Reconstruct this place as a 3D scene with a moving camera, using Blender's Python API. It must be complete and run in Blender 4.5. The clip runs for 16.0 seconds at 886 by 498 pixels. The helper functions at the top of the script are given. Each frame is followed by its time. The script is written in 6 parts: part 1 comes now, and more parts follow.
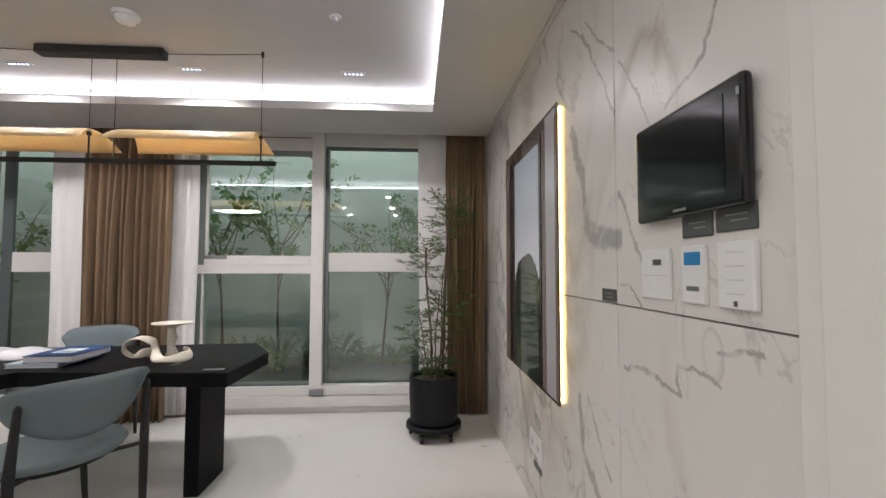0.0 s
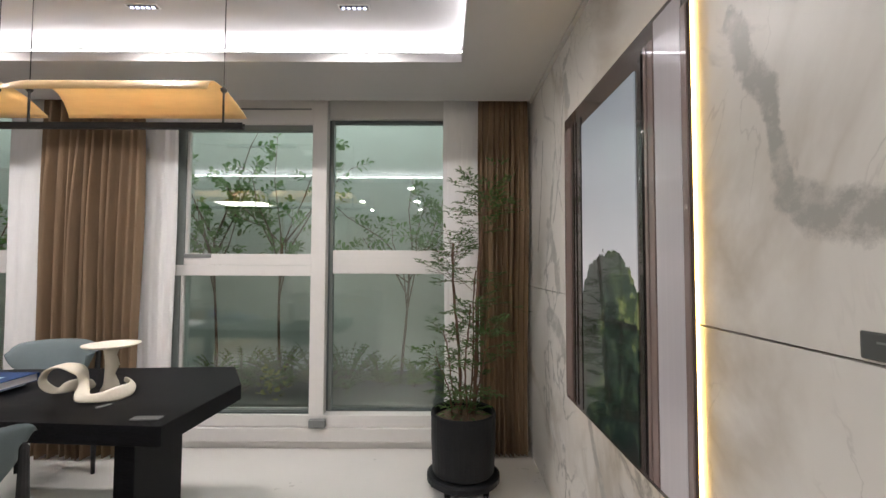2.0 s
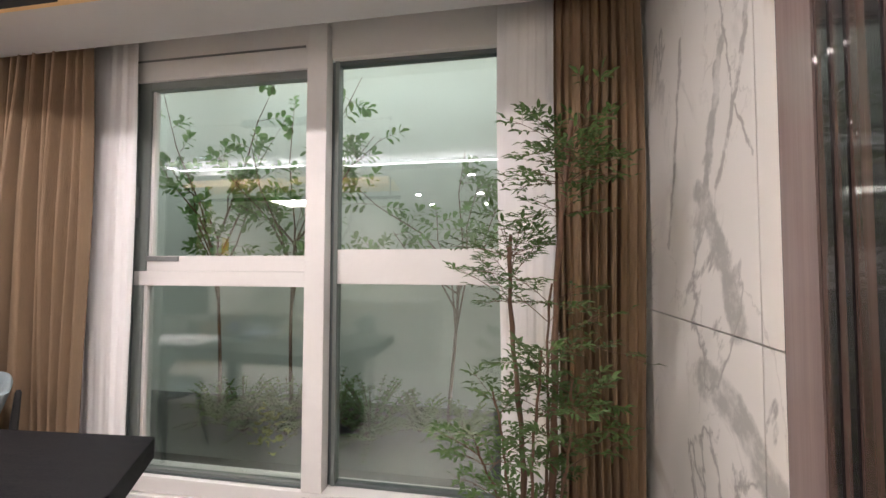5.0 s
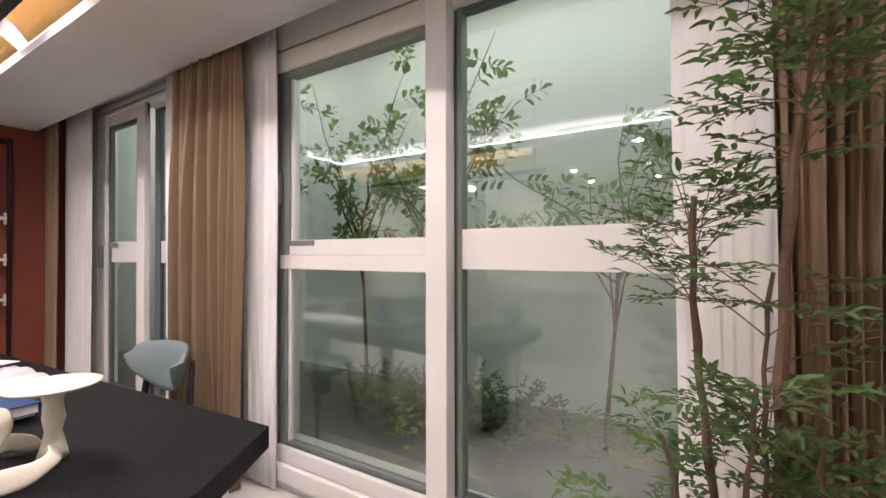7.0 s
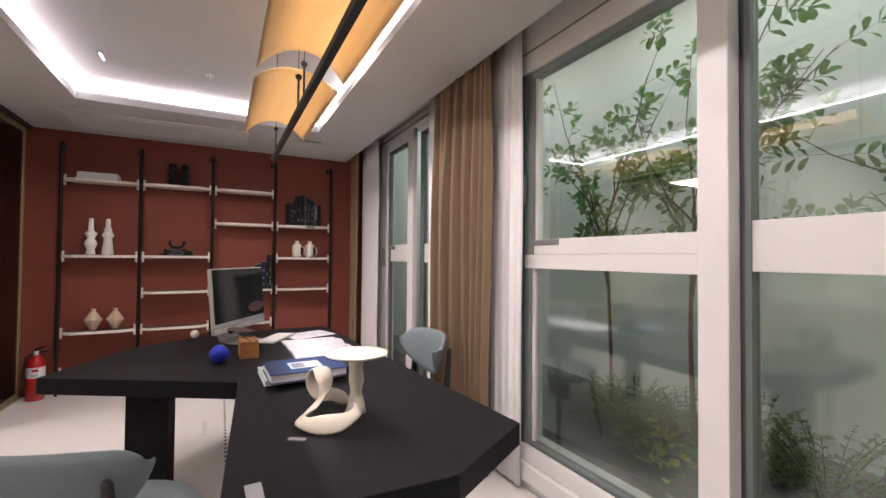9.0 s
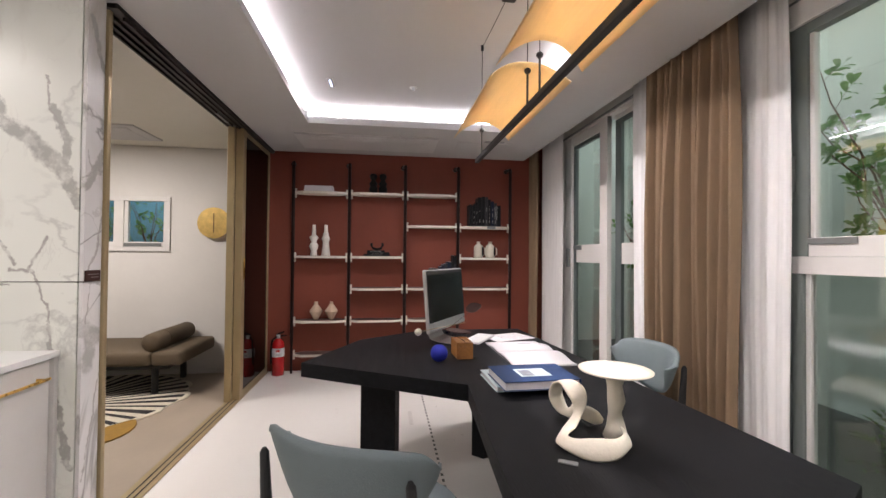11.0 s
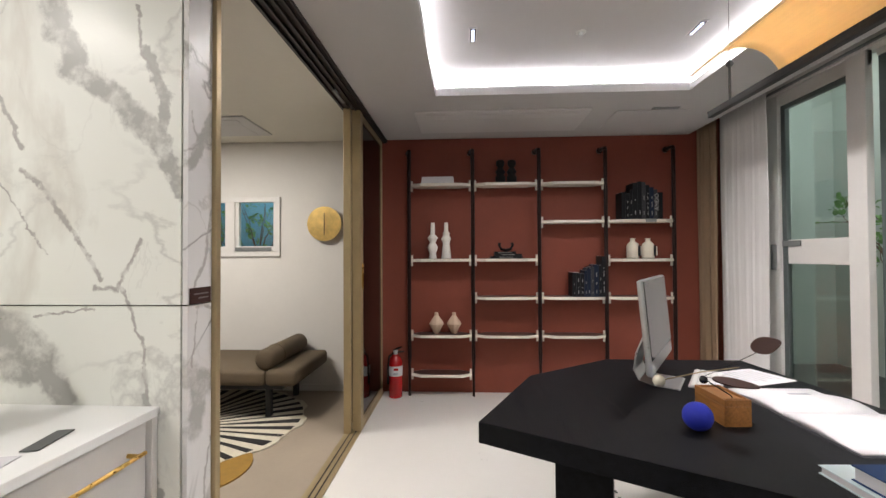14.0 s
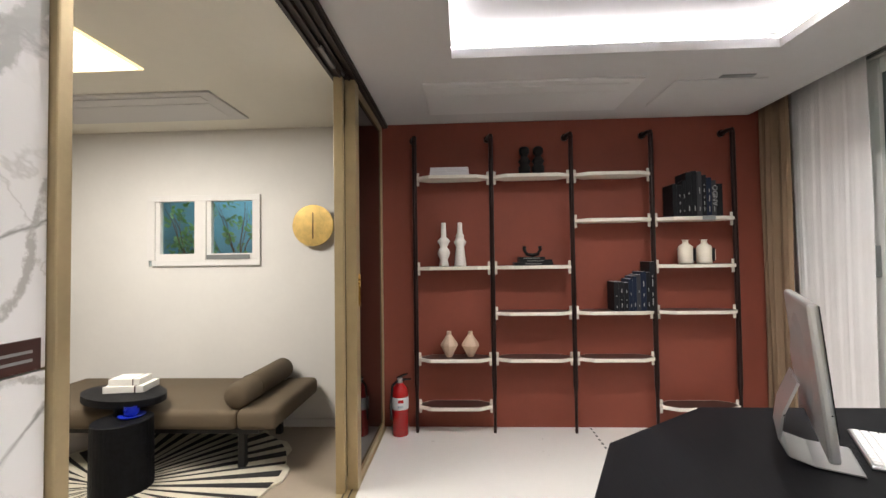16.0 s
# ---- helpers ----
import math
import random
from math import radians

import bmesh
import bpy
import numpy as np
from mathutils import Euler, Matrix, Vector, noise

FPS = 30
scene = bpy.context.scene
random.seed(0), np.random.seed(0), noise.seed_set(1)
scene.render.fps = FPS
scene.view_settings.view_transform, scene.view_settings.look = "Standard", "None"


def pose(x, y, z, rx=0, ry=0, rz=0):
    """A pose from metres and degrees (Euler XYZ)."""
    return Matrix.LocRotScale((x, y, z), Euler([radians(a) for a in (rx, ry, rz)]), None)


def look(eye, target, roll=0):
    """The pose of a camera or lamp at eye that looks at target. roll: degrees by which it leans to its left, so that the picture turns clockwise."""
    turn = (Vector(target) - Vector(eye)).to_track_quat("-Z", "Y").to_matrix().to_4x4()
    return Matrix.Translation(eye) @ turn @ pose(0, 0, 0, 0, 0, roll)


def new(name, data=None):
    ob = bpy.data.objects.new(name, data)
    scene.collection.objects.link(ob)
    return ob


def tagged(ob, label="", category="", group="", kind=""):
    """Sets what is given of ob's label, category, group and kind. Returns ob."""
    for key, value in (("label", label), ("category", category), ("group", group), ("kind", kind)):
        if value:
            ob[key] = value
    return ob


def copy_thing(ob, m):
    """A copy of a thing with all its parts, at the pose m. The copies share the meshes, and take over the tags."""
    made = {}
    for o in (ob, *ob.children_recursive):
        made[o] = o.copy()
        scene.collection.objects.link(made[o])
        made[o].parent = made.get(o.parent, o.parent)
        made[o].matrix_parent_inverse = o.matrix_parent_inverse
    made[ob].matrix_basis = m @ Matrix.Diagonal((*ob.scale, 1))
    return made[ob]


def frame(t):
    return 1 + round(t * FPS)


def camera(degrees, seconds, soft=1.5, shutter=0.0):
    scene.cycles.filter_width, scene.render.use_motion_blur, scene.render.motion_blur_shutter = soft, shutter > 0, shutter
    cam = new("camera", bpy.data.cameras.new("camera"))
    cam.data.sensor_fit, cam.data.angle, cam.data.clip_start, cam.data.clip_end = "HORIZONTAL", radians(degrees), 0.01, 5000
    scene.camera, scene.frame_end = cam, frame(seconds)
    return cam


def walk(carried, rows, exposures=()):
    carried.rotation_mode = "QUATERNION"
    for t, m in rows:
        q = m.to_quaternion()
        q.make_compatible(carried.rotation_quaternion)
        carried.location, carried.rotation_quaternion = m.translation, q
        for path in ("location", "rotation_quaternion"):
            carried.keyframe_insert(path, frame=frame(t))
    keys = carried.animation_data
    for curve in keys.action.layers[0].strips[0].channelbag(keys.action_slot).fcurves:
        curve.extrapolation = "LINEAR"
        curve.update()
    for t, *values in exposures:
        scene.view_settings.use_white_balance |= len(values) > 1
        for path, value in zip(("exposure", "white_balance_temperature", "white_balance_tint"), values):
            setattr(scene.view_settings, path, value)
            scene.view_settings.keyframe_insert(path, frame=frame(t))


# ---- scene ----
cam = camera(92.6, 16.0)
METRES, EYE, TILT, LEAN, TURN = 4.15, 1.27, 0.0, 0.0, -5.9
PATH = [
    (0, (0.164, 0.107, 1.2), (0.293, 2.101, 1.292), 0.1),
    (0.5, (0.162, 0.288, 1.191), (0.29, 2.282, 1.278), 0.2),
    (1, (0.146, 0.494, 1.195), (0.257, 2.489, 1.282), 0.1),
    (1.5, (0.149, 0.651, 1.206), (0.217, 2.648, 1.291), 0.1),
    (2, (0.184, 0.844, 1.224), (0.185, 2.843, 1.306), 0.2),
    (2.5, (0.238, 1.029, 1.195), (0.168, 3.025, 1.295), 0.3),
    (3, (0.229, 1.236, 1.192), (0.126, 3.231, 1.297), 0.3),
    (3.5, (0.215, 1.403, 1.198), (0.094, 3.397, 1.307), 0.3),
    (6, (0.306, 2.169, 1.276), (-0.346, 4.059, 1.317), -0.1),
    (6.5, (0.276, 2.252, 1.259), (-0.56, 4.069, 1.28), -0.2),
    (7, (0.262, 2.279, 1.24), (-0.785, 3.983, 1.256), -0.1),
    (7.5, (0.248, 2.308, 1.223), (-1.014, 3.859, 1.249), 0.1),
    (8, (0.226, 2.339, 1.222), (-1.24, 3.7, 1.244), -0.1),
    (8.5, (0.207, 2.332, 1.232), (-1.438, 3.47, 1.247), -0.5),
    (9, (0.157, 2.296, 1.206), (-1.613, 3.226, 1.248), 0.5),
    (9.5, (0.131, 2.227, 1.205), (-1.73, 2.956, 1.251), 0.7),
    (12, (-0.295, 1.91, 1.229), (-2.295, 1.951, 1.256), 0.2),
    (12.5, (-0.433, 1.852, 1.231), (-2.432, 1.799, 1.261), 0.0),
    (13, (-0.578, 1.758, 1.234), (-2.576, 1.667, 1.268), 0.0),
    (13.5, (-0.713, 1.639, 1.236), (-2.71, 1.537, 1.271), -0.1),
    (14, (-0.831, 1.569, 1.231), (-2.828, 1.466, 1.264), -0.3),
    (14.5, (-1.019, 1.533, 1.242), (-3.016, 1.429, 1.277), -0.4),
    (15, (-1.158, 1.521, 1.248), (-3.154, 1.415, 1.288), -0.6),
    (15.5, (-1.271, 1.495, 1.243), (-3.267, 1.39, 1.289), -0.8),
    (16, (-1.463, 1.421, 1.246), (-3.46, 1.33, 1.303), -0.8),
]
EXPOSURES = [(0, -0.32, 6300, 10), (2, -0.22, 6480, 10), (3.5, 0.05, 6500, 12), (6.5, 0.27, 6850, 20), (9.5, 0.12, 6700, 20), (12, 0.17, 6500, 11), (14.5, 0.2, 6500, 9), (16, 0.56, 6500, 8)]
walk(cam, [(t, look(eye, target, roll)) for t, eye, target, roll in PATH], EXPOSURES)

# ---- world, lights, exposure ----
scene.view_settings.exposure = 0.0
world = bpy.data.worlds.new("world")
scene.world = world
world.use_nodes = True
wn = world.node_tree.nodes
sky = wn.new("ShaderNodeTexSky")
sky.sky_type, sky.sun_disc, sky.sun_elevation, sky.sun_rotation = "NISHITA", False, radians(4), radians(200)
world.node_tree.links.new(sky.outputs[0], wn["Background"].inputs[0])
wn["Background"].inputs[1].default_value = 0.05


def area(name, place, size, power, colour, turn=(0, 0, 0)):
    lamp = bpy.data.lights.new(name, "AREA")
    lamp.shape, lamp.size, lamp.size_y, lamp.energy, lamp.color = "RECTANGLE", size[0], size[1], power, colour
    ob = new(name, lamp)
    ob.location, ob.rotation_euler = place, [radians(a) for a in turn]
    return tagged(ob, kind="structure")


# the lit panels of the ceiling south of the study, the lit panel of the bedroom, the light over the light court
area("ceiling_lamp_bedroom", (-3.23, -0.67, 2.285), (0.78, 0.78), 39, (1.0, 0.935, 0.87))
area("court_lamp_east", (-0.7, 4.45, 3.05), (2.6, 0.5), 22, (0.94, 1.0, 0.97))
area("court_lamp_west", (-3.5, 4.45, 3.05), (2.2, 0.5), 16, (0.94, 1.0, 0.97))
DOWN_POWER = 12.0
COVE_POWER, SHADE_POWER, HALO_POWER = 26.0, 26.0, 15.0


# ---- materials ----
def mat(name, colour, rough=0.5, metal=0.0, vary=0.06, scale=8.0, bump=0.0, bump_scale=60.0, coat=0.0, emit=0.0, emit_colour=None,
        stretch=(1, 1, 1), rand=0.0):
    """A surface with two scales of variation in colour and roughness, and a fine relief."""
    m = bpy.data.materials.new(name)
    m.use_nodes = True
    nt = m.node_tree
    b = nt.nodes["Principled BSDF"]
    b.inputs["Roughness"].default_value, b.inputs["Metallic"].default_value = rough, metal
    b.inputs["Coat Weight"].default_value = coat
    b.inputs["Base Color"].default_value = (*colour, 1)
    tc = nt.nodes.new("ShaderNodeTexCoord")
    mp = nt.nodes.new("ShaderNodeMapping")
    mp.inputs["Scale"].default_value = stretch
    nt.links.new(tc.outputs["Object"], mp.inputs[0])
    if vary:
        n1, n2 = nt.nodes.new("ShaderNodeTexNoise"), nt.nodes.new("ShaderNodeTexNoise")
        n1.inputs["Scale"].default_value, n2.inputs["Scale"].default_value = scale, scale * 9
        n1.inputs["Detail"].default_value = 4
        add = nt.nodes.new("ShaderNodeMath")
        add.operation = "MULTIPLY_ADD"
        add.inputs[1].default_value = 0.4
        for n in (n1, n2):
            nt.links.new(mp.outputs[0], n.inputs["Vector"])
        nt.links.new(n2.outputs[0], add.inputs[0])
        nt.links.new(n1.outputs[0], add.inputs[2])
        ramp = nt.nodes.new("ShaderNodeMapRange")
        ramp.inputs[1].default_value, ramp.inputs[2].default_value = 0.4, 1.0
        ramp.inputs[3].default_value, ramp.inputs[4].default_value = 1 - vary * 2, 1 + vary
        nt.links.new(add.outputs[0], ramp.inputs[0])
        mul = nt.nodes.new("ShaderNodeVectorMath")
        mul.operation = "SCALE"
        mul.inputs[0].default_value = colour
        nt.links.new(ramp.outputs[0], mul.inputs["Scale"])
        nt.links.new(mul.outputs[0], b.inputs["Base Color"])
        rr = nt.nodes.new("ShaderNodeMapRange")
        rr.inputs[1].default_value, rr.inputs[2].default_value = 0.3, 1.1
        rr.inputs[3].default_value, rr.inputs[4].default_value = rough * 0.85, min(1, rough * 1.15)
        nt.links.new(add.outputs[0], rr.inputs[0])
        nt.links.new(rr.outputs[0], b.inputs["Roughness"])
    if bump:
        n3, bp = nt.nodes.new("ShaderNodeTexNoise"), nt.nodes.new("ShaderNodeBump")
        n3.inputs["Scale"].default_value, n3.inputs["Detail"].default_value = bump_scale, 3
        nt.links.new(mp.outputs[0], n3.inputs["Vector"])
        nt.links.new(n3.outputs[0], bp.inputs["Height"])
        bp.inputs["Strength"].default_value, bp.inputs["Distance"].default_value = bump, 0.004
        nt.links.new(bp.outputs[0], b.inputs["Normal"])
    if emit:
        b.inputs["Emission Color"].default_value = (*(emit_colour or colour), 1)
        b.inputs["Emission Strength"].default_value = emit
    return m


def glow(name, colour, strength):
    m = bpy.data.materials.new(name)
    m.use_nodes = True
    nt = m.node_tree
    nt.nodes.remove(nt.nodes["Principled BSDF"])
    e = nt.nodes.new("ShaderNodeEmission")
    e.inputs[0].default_value, e.inputs[1].default_value = (*colour, 1), strength
    nt.links.new(e.outputs[0], nt.nodes["Material Output"].inputs[0])
    return m


def pane_mat(name, tint, rough=0.0, gain=1.0, haze=0.0):
    """Clear glass: it lets light through, tinted, and mirrors by Fresnel."""
    m = bpy.data.materials.new(name)
    m.use_nodes = True
    nt = m.node_tree
    nt.nodes.remove(nt.nodes["Principled BSDF"])
    t, g, lw, mix = (nt.nodes.new("ShaderNode" + k) for k in ("BsdfTransparent", "BsdfGlossy", "LayerWeight", "MixShader"))
    if haze:
        nt.nodes.remove(t)
        t = nt.nodes.new("ShaderNodeBsdfRefraction")
        t.inputs["Roughness"].default_value, t.inputs["IOR"].default_value = haze, 1.01
    t.inputs[0].default_value = (*tint, 1)
    g.inputs["Roughness"].default_value = rough
    g.inputs[0].default_value = (0.95, 1, 0.98, 1)
    lw.inputs[0].default_value = 0.5
    po, mu = nt.nodes.new("ShaderNodeMath"), nt.nodes.new("ShaderNodeMath")
    po.operation, po.inputs[1].default_value = "POWER", 5.0
    mu.operation, mu.use_clamp = "MULTIPLY_ADD", True
    mu.inputs[1].default_value, mu.inputs[2].default_value = 0.9, 0.04 * gain
    nt.links.new(lw.outputs["Facing"], po.inputs[0])
    nt.links.new(po.outputs[0], mu.inputs[0])
    nt.links.new(mu.outputs[0], mix.inputs[0])
    nt.links.new(t.outputs[0], mix.inputs[1])
    nt.links.new(g.outputs[0], mix.inputs[2])
    nt.links.new(mix.outputs[0], nt.nodes["Material Output"].inputs[0])
    return m


def marble_mat(name, base=(0.72, 0.695, 0.66), shift=(0, 0, 0), rough=0.34, amount=1.0, drawn=(), axis="y"):
    """Polished white stone: thin dark veins that fork, and broad soft veins in grey and tan."""
    m = bpy.data.materials.new(name)
    m.use_nodes = True
    nt = m.node_tree
    N, L = nt.nodes.new, nt.links.new
    b = nt.nodes["Principled BSDF"]
    b.inputs["Roughness"].default_value = rough
    geo, mp = N("ShaderNodeNewGeometry"), N("ShaderNodeMapping")
    mp.inputs["Location"].default_value, mp.inputs["Scale"].default_value = shift, (1, 1.0, 0.62)
    mp.inputs["Rotation"].default_value = (radians(24), radians(20), 0)
    L(geo.outputs["Position"], mp.inputs[0])

    def vein(scale, width, detail, warp, power):
        n = N("ShaderNodeTexNoise")
        n.inputs["Scale"].default_value, n.inputs["Detail"].default_value = scale, detail
        n.inputs["Distortion"].default_value = warp
        n.inputs["Roughness"].default_value = 0.55
        L(mp.outputs[0], n.inputs["Vector"])
        sub, ab, r = N("ShaderNodeMath"), N("ShaderNodeMath"), N("ShaderNodeMapRange")
        sub.operation, ab.operation = "SUBTRACT", "ABSOLUTE"
        sub.inputs[1].default_value = 0.5
        L(n.outputs[0], sub.inputs[0])
        L(sub.outputs[0], ab.inputs[0])
        L(ab.outputs[0], r.inputs[0])
        r.inputs[1].default_value, r.inputs[2].default_value = 0.0, width
        r.inputs[3].default_value, r.inputs[4].default_value = 1.0, 0.0
        mask, mr, out = N("ShaderNodeTexNoise"), N("ShaderNodeMapRange"), N("ShaderNodeMath")
        mask.inputs["Scale"].default_value, mask.inputs["Detail"].default_value = scale * 1.6, 2
        off = N("ShaderNodeVectorMath")
        off.inputs[1].default_value = (7.3 * scale, 2.1, 5.5)
        L(mp.outputs[0], off.inputs[0])
        L(off.outputs[0], mask.inputs["Vector"])
        L(mask.outputs[0], mr.inputs[0])
        mr.inputs[1].default_value, mr.inputs[2].default_value = 0.42, 0.58
        out.operation = "MULTIPLY"
        L(r.outputs[0], out.inputs[0])
        L(mr.outputs[0], out.inputs[1])
        gain = N("ShaderNodeMath")
        gain.operation, gain.use_clamp = "MULTIPLY", True
        gain.inputs[1].default_value = power * amount
        L(out.outputs[0], gain.inputs[0])
        return gain.outputs[0]

    def vec(op, a, b_=None, scale=None, out=0):
        q = N("ShaderNodeVectorMath")
        q.operation = op
        for i, v in enumerate((a, b_)):
            if v is None:
                continue
            if isinstance(v, tuple):
                q.inputs[i].default_value = v
            else:
                L(v, q.inputs[i])
        if scale is not None:
            if isinstance(scale, float):
                q.inputs["Scale"].default_value = scale
            else:
                L(scale, q.inputs["Scale"])
        return q.outputs["Value"] if out else q.outputs[0]

    def num(op, a, b_, c=None, clamp=False):
        q = N("ShaderNodeMath")
        q.operation, q.use_clamp = op, clamp
        for i, v in enumerate((a, b_, c)):
            if isinstance(v, (int, float)):
                q.inputs[i].default_value = v
            elif v is not None:
                L(v, q.inputs[i])
        return q.outputs[0]

    def across(a, b_):
        return (0.0, a, b_) if axis == "y" else (a, 0.0, b_)

    def drawn_veins(kind, wobble_scale, wobble):
        """A mask of the slab's own veins: the distance to bent lines, shaken by noise."""
        n1, n2 = N("ShaderNodeTexNoise"), N("ShaderNodeTexNoise")
        for n, sc in ((n1, wobble_scale), (n2, wobble_scale * 1.6)):
            n.inputs["Scale"].default_value, n.inputs["Detail"].default_value = sc, 8
            n.inputs["Roughness"].default_value = 0.68
            L(geo.outputs["Position"], n.inputs["Vector"])
        bent = vec("MULTIPLY_ADD", n1.outputs["Color"], across(wobble * 2, wobble * 2))
        q = bent.node
        q.inputs[2].default_value = across(-wobble, -wobble)
        where = vec("ADD", geo.outputs["Position"], bent)
        flat = vec("MULTIPLY", where, across(1.0, 1.0))
        total = None
        for k, width, pts in drawn:
            if k != kind:
                continue
            for i, (a, b_) in enumerate(zip(pts, pts[1:])):
                d = (b_[0] - a[0], b_[1] - a[1])
                l2 = d[0] ** 2 + d[1] ** 2 + 1e-9
                rel = vec("SUBTRACT", flat, across(a[0], a[1]))
                t = num("MULTIPLY", vec("DOT_PRODUCT", rel, across(d[0] / l2, d[1] / l2), out=1), 1.0, clamp=True)
                near = vec("SCALE", across(d[0], d[1]), scale=t)
                dist = vec("LENGTH", vec("SUBTRACT", rel, near), out=1)
                m_ = num("MULTIPLY_ADD", dist, -1.0 / width, 1.0, clamp=True)
                total = m_ if total is None else num("MAXIMUM", total, m_)
        if total is None:
            return None
        sharp = num("MULTIPLY", total, 2.6 if kind == "soft" else 1.9, clamp=True)
        break_ = N("ShaderNodeMapRange")
        break_.inputs[1].default_value, break_.inputs[2].default_value = (0.36, 0.52) if kind == "soft" else (0.40, 0.50)
        L(n2.outputs[0], break_.inputs[0])
        return num("MULTIPLY", sharp, num("MULTIPLY_ADD", break_.outputs[0], 0.62, 0.30), clamp=True)

    last = None
    for fac, colour in ((vein(0.75, 0.040, 7, 0.9, 1.0), (0.42, 0.37, 0.31)), (vein(1.15, 0.013, 8, 1.1, 1.2), (0.24, 0.23, 0.22)),
                        (vein(2.6, 0.008, 6, 0.9, 0.6), (0.36, 0.34, 0.32))):
        mix = N("ShaderNodeMix")
        mix.data_type = "RGBA"
        mix.inputs[6].default_value = (*base, 1)
        if last:
            L(last, mix.inputs[6])
        mix.inputs[7].default_value = (*colour, 1)
        L(fac, mix.inputs[0])
        last = mix.outputs[2]
    for kind, colour, ws, wb in (("soft", (0.36, 0.355, 0.335), 7.5, 0.060), ("dark", (0.36, 0.34, 0.32), 10.0, 0.034)):
        fac = drawn_veins(kind, ws, wb)
        if fac is None:
            continue
        mix = N("ShaderNodeMix")
        mix.data_type = "RGBA"
        L(last, mix.inputs[6])
        mix.inputs[7].default_value = (*colour, 1)
        L(fac, mix.inputs[0])
        last = mix.outputs[2]
    L(last, b.inputs["Base Color"])
    return m


# the slabs' own large veins, as (kind, half width, bent line of (y, z))
EAST_VEINS = (
    ('soft', 0.022, ((3.02, 1.82), (3.1, 1.58), (3.2, 1.3))),
    ('dark', 0.014, ((3.28, 1.95), (3.36, 1.55), (3.42, 1.32))),
    ('dark', 0.012, ((2.86, 2.05), (2.93, 1.72), (3.06, 1.45))),
    ('soft', 0.03, ((1.69, 1.72), (1.59, 1.5), (1.55, 1.35))),
    ('soft', 0.045, ((1.55, 1.35), (1.46, 1.3), (1.34, 1.29))),
    ('dark', 0.0097, ((1.32, 1.43), (1.27, 1.34), (1.22, 1.26), (1.16, 1.17))),
    ('dark', 0.0075, ((1.68, 2.14), (1.53, 1.99), (1.44, 1.84), (1.34, 1.68))),
    ('dark', 0.0060, ((1.55, 2.08), (1.46, 1.97), (1.34, 1.87))),
    ('dark', 0.0053, ((1.3, 1.82), (1.2, 1.67), (1.15, 1.57))),
    ('dark', 0.0075, ((0.9, 1.74), (0.94, 1.65), (1.07, 1.59))),
    ('dark', 0.0075, ((1.3, 0.92), (1.17, 0.93), (1.05, 0.91))),
    ('dark', 0.0060, ((1.05, 0.91), (1.06, 0.98), (0.97, 0.98), (0.92, 0.97))),
    ('dark', 0.0075, ((0.92, 1.03), (0.81, 1.05))),
    ('dark', 0.0067, ((1.32, 1.15), (1.26, 1.15), (1.2, 1.1))),
    ('soft', 0.012, ((0.93, 1.36), (0.81, 1.37))),
    ('soft', 0.02, ((1.64, 0.74), (1.62, 0.58), (1.49, 0.46))),
    ('soft', 0.03, ((2.56, 0.66), (2.47, 0.49), (2.3, 0.26))),
    ('dark', 0.0067, ((1.57, 0.76), (1.46, 0.61), (1.4, 0.55))),
    ('soft', 0.045, ((3.18, 1.46), (3.08, 1.34), (2.97, 1.12))),
    ('soft', 0.055, ((3.17, 0.95), (2.98, 0.92), (2.83, 0.8))),
    ('dark', 0.0060, ((2.98, 2.22), (3.05, 2.04), (2.97, 1.66), (2.9, 1.5))),
    ('dark', 0.0075, ((3.29, 0.74), (3.22, 0.51), (3.25, 0.34))),
    ('soft', 0.04, ((2.84, 2.13), (2.8, 1.99))),
)
PILLAR_VEINS = (
    ('soft', 0.0720, ((0.26, 2.06), (0.43, 2.11))),
    ('soft', 0.0400, ((0.41, 2.01), (0.45, 1.86), (0.5, 1.76))),
    ('soft', 0.0384, ((0.47, 1.76), (0.61, 1.68), (0.74, 1.54))),
    ('soft', 0.0240, ((0.74, 1.54), (0.81, 1.4))),
    ('soft', 0.0176, ((0.74, 1.56), (0.76, 1.69), (0.7, 1.79))),
    ('dark', 0.0056, ((0.68, 1.92), (0.69, 1.79), (0.74, 1.72))),
    ('dark', 0.0081, ((0.2, 1.78), (0.28, 1.67), (0.34, 1.54))),
    ('dark', 0.0093, ((0.34, 1.48), (0.42, 1.41), (0.5, 1.29), (0.58, 1.17))),
    ('dark', 0.0074, ((0.56, 1.15), (0.62, 1.14), (0.69, 1.28))),
    ('dark', 0.0062, ((0.63, 1.15), (0.69, 1.01), (0.71, 0.85))),
    ('dark', 0.0037, ((0.2, 1.55), (0.28, 1.44), (0.42, 1.24))),
    ('soft', 0.0640, ((0.25, 1.04), (0.35, 1.01), (0.41, 0.95))),
    ('soft', 0.0480, ((0.32, 0.93), (0.42, 0.93), (0.47, 0.84))),
    ('soft', 0.0160, ((0.7, 0.85), (0.73, 0.6), (0.78, 0.36))),
    ('dark', 0.0037, ((0.38, 1.07), (0.56, 1.09))),
)


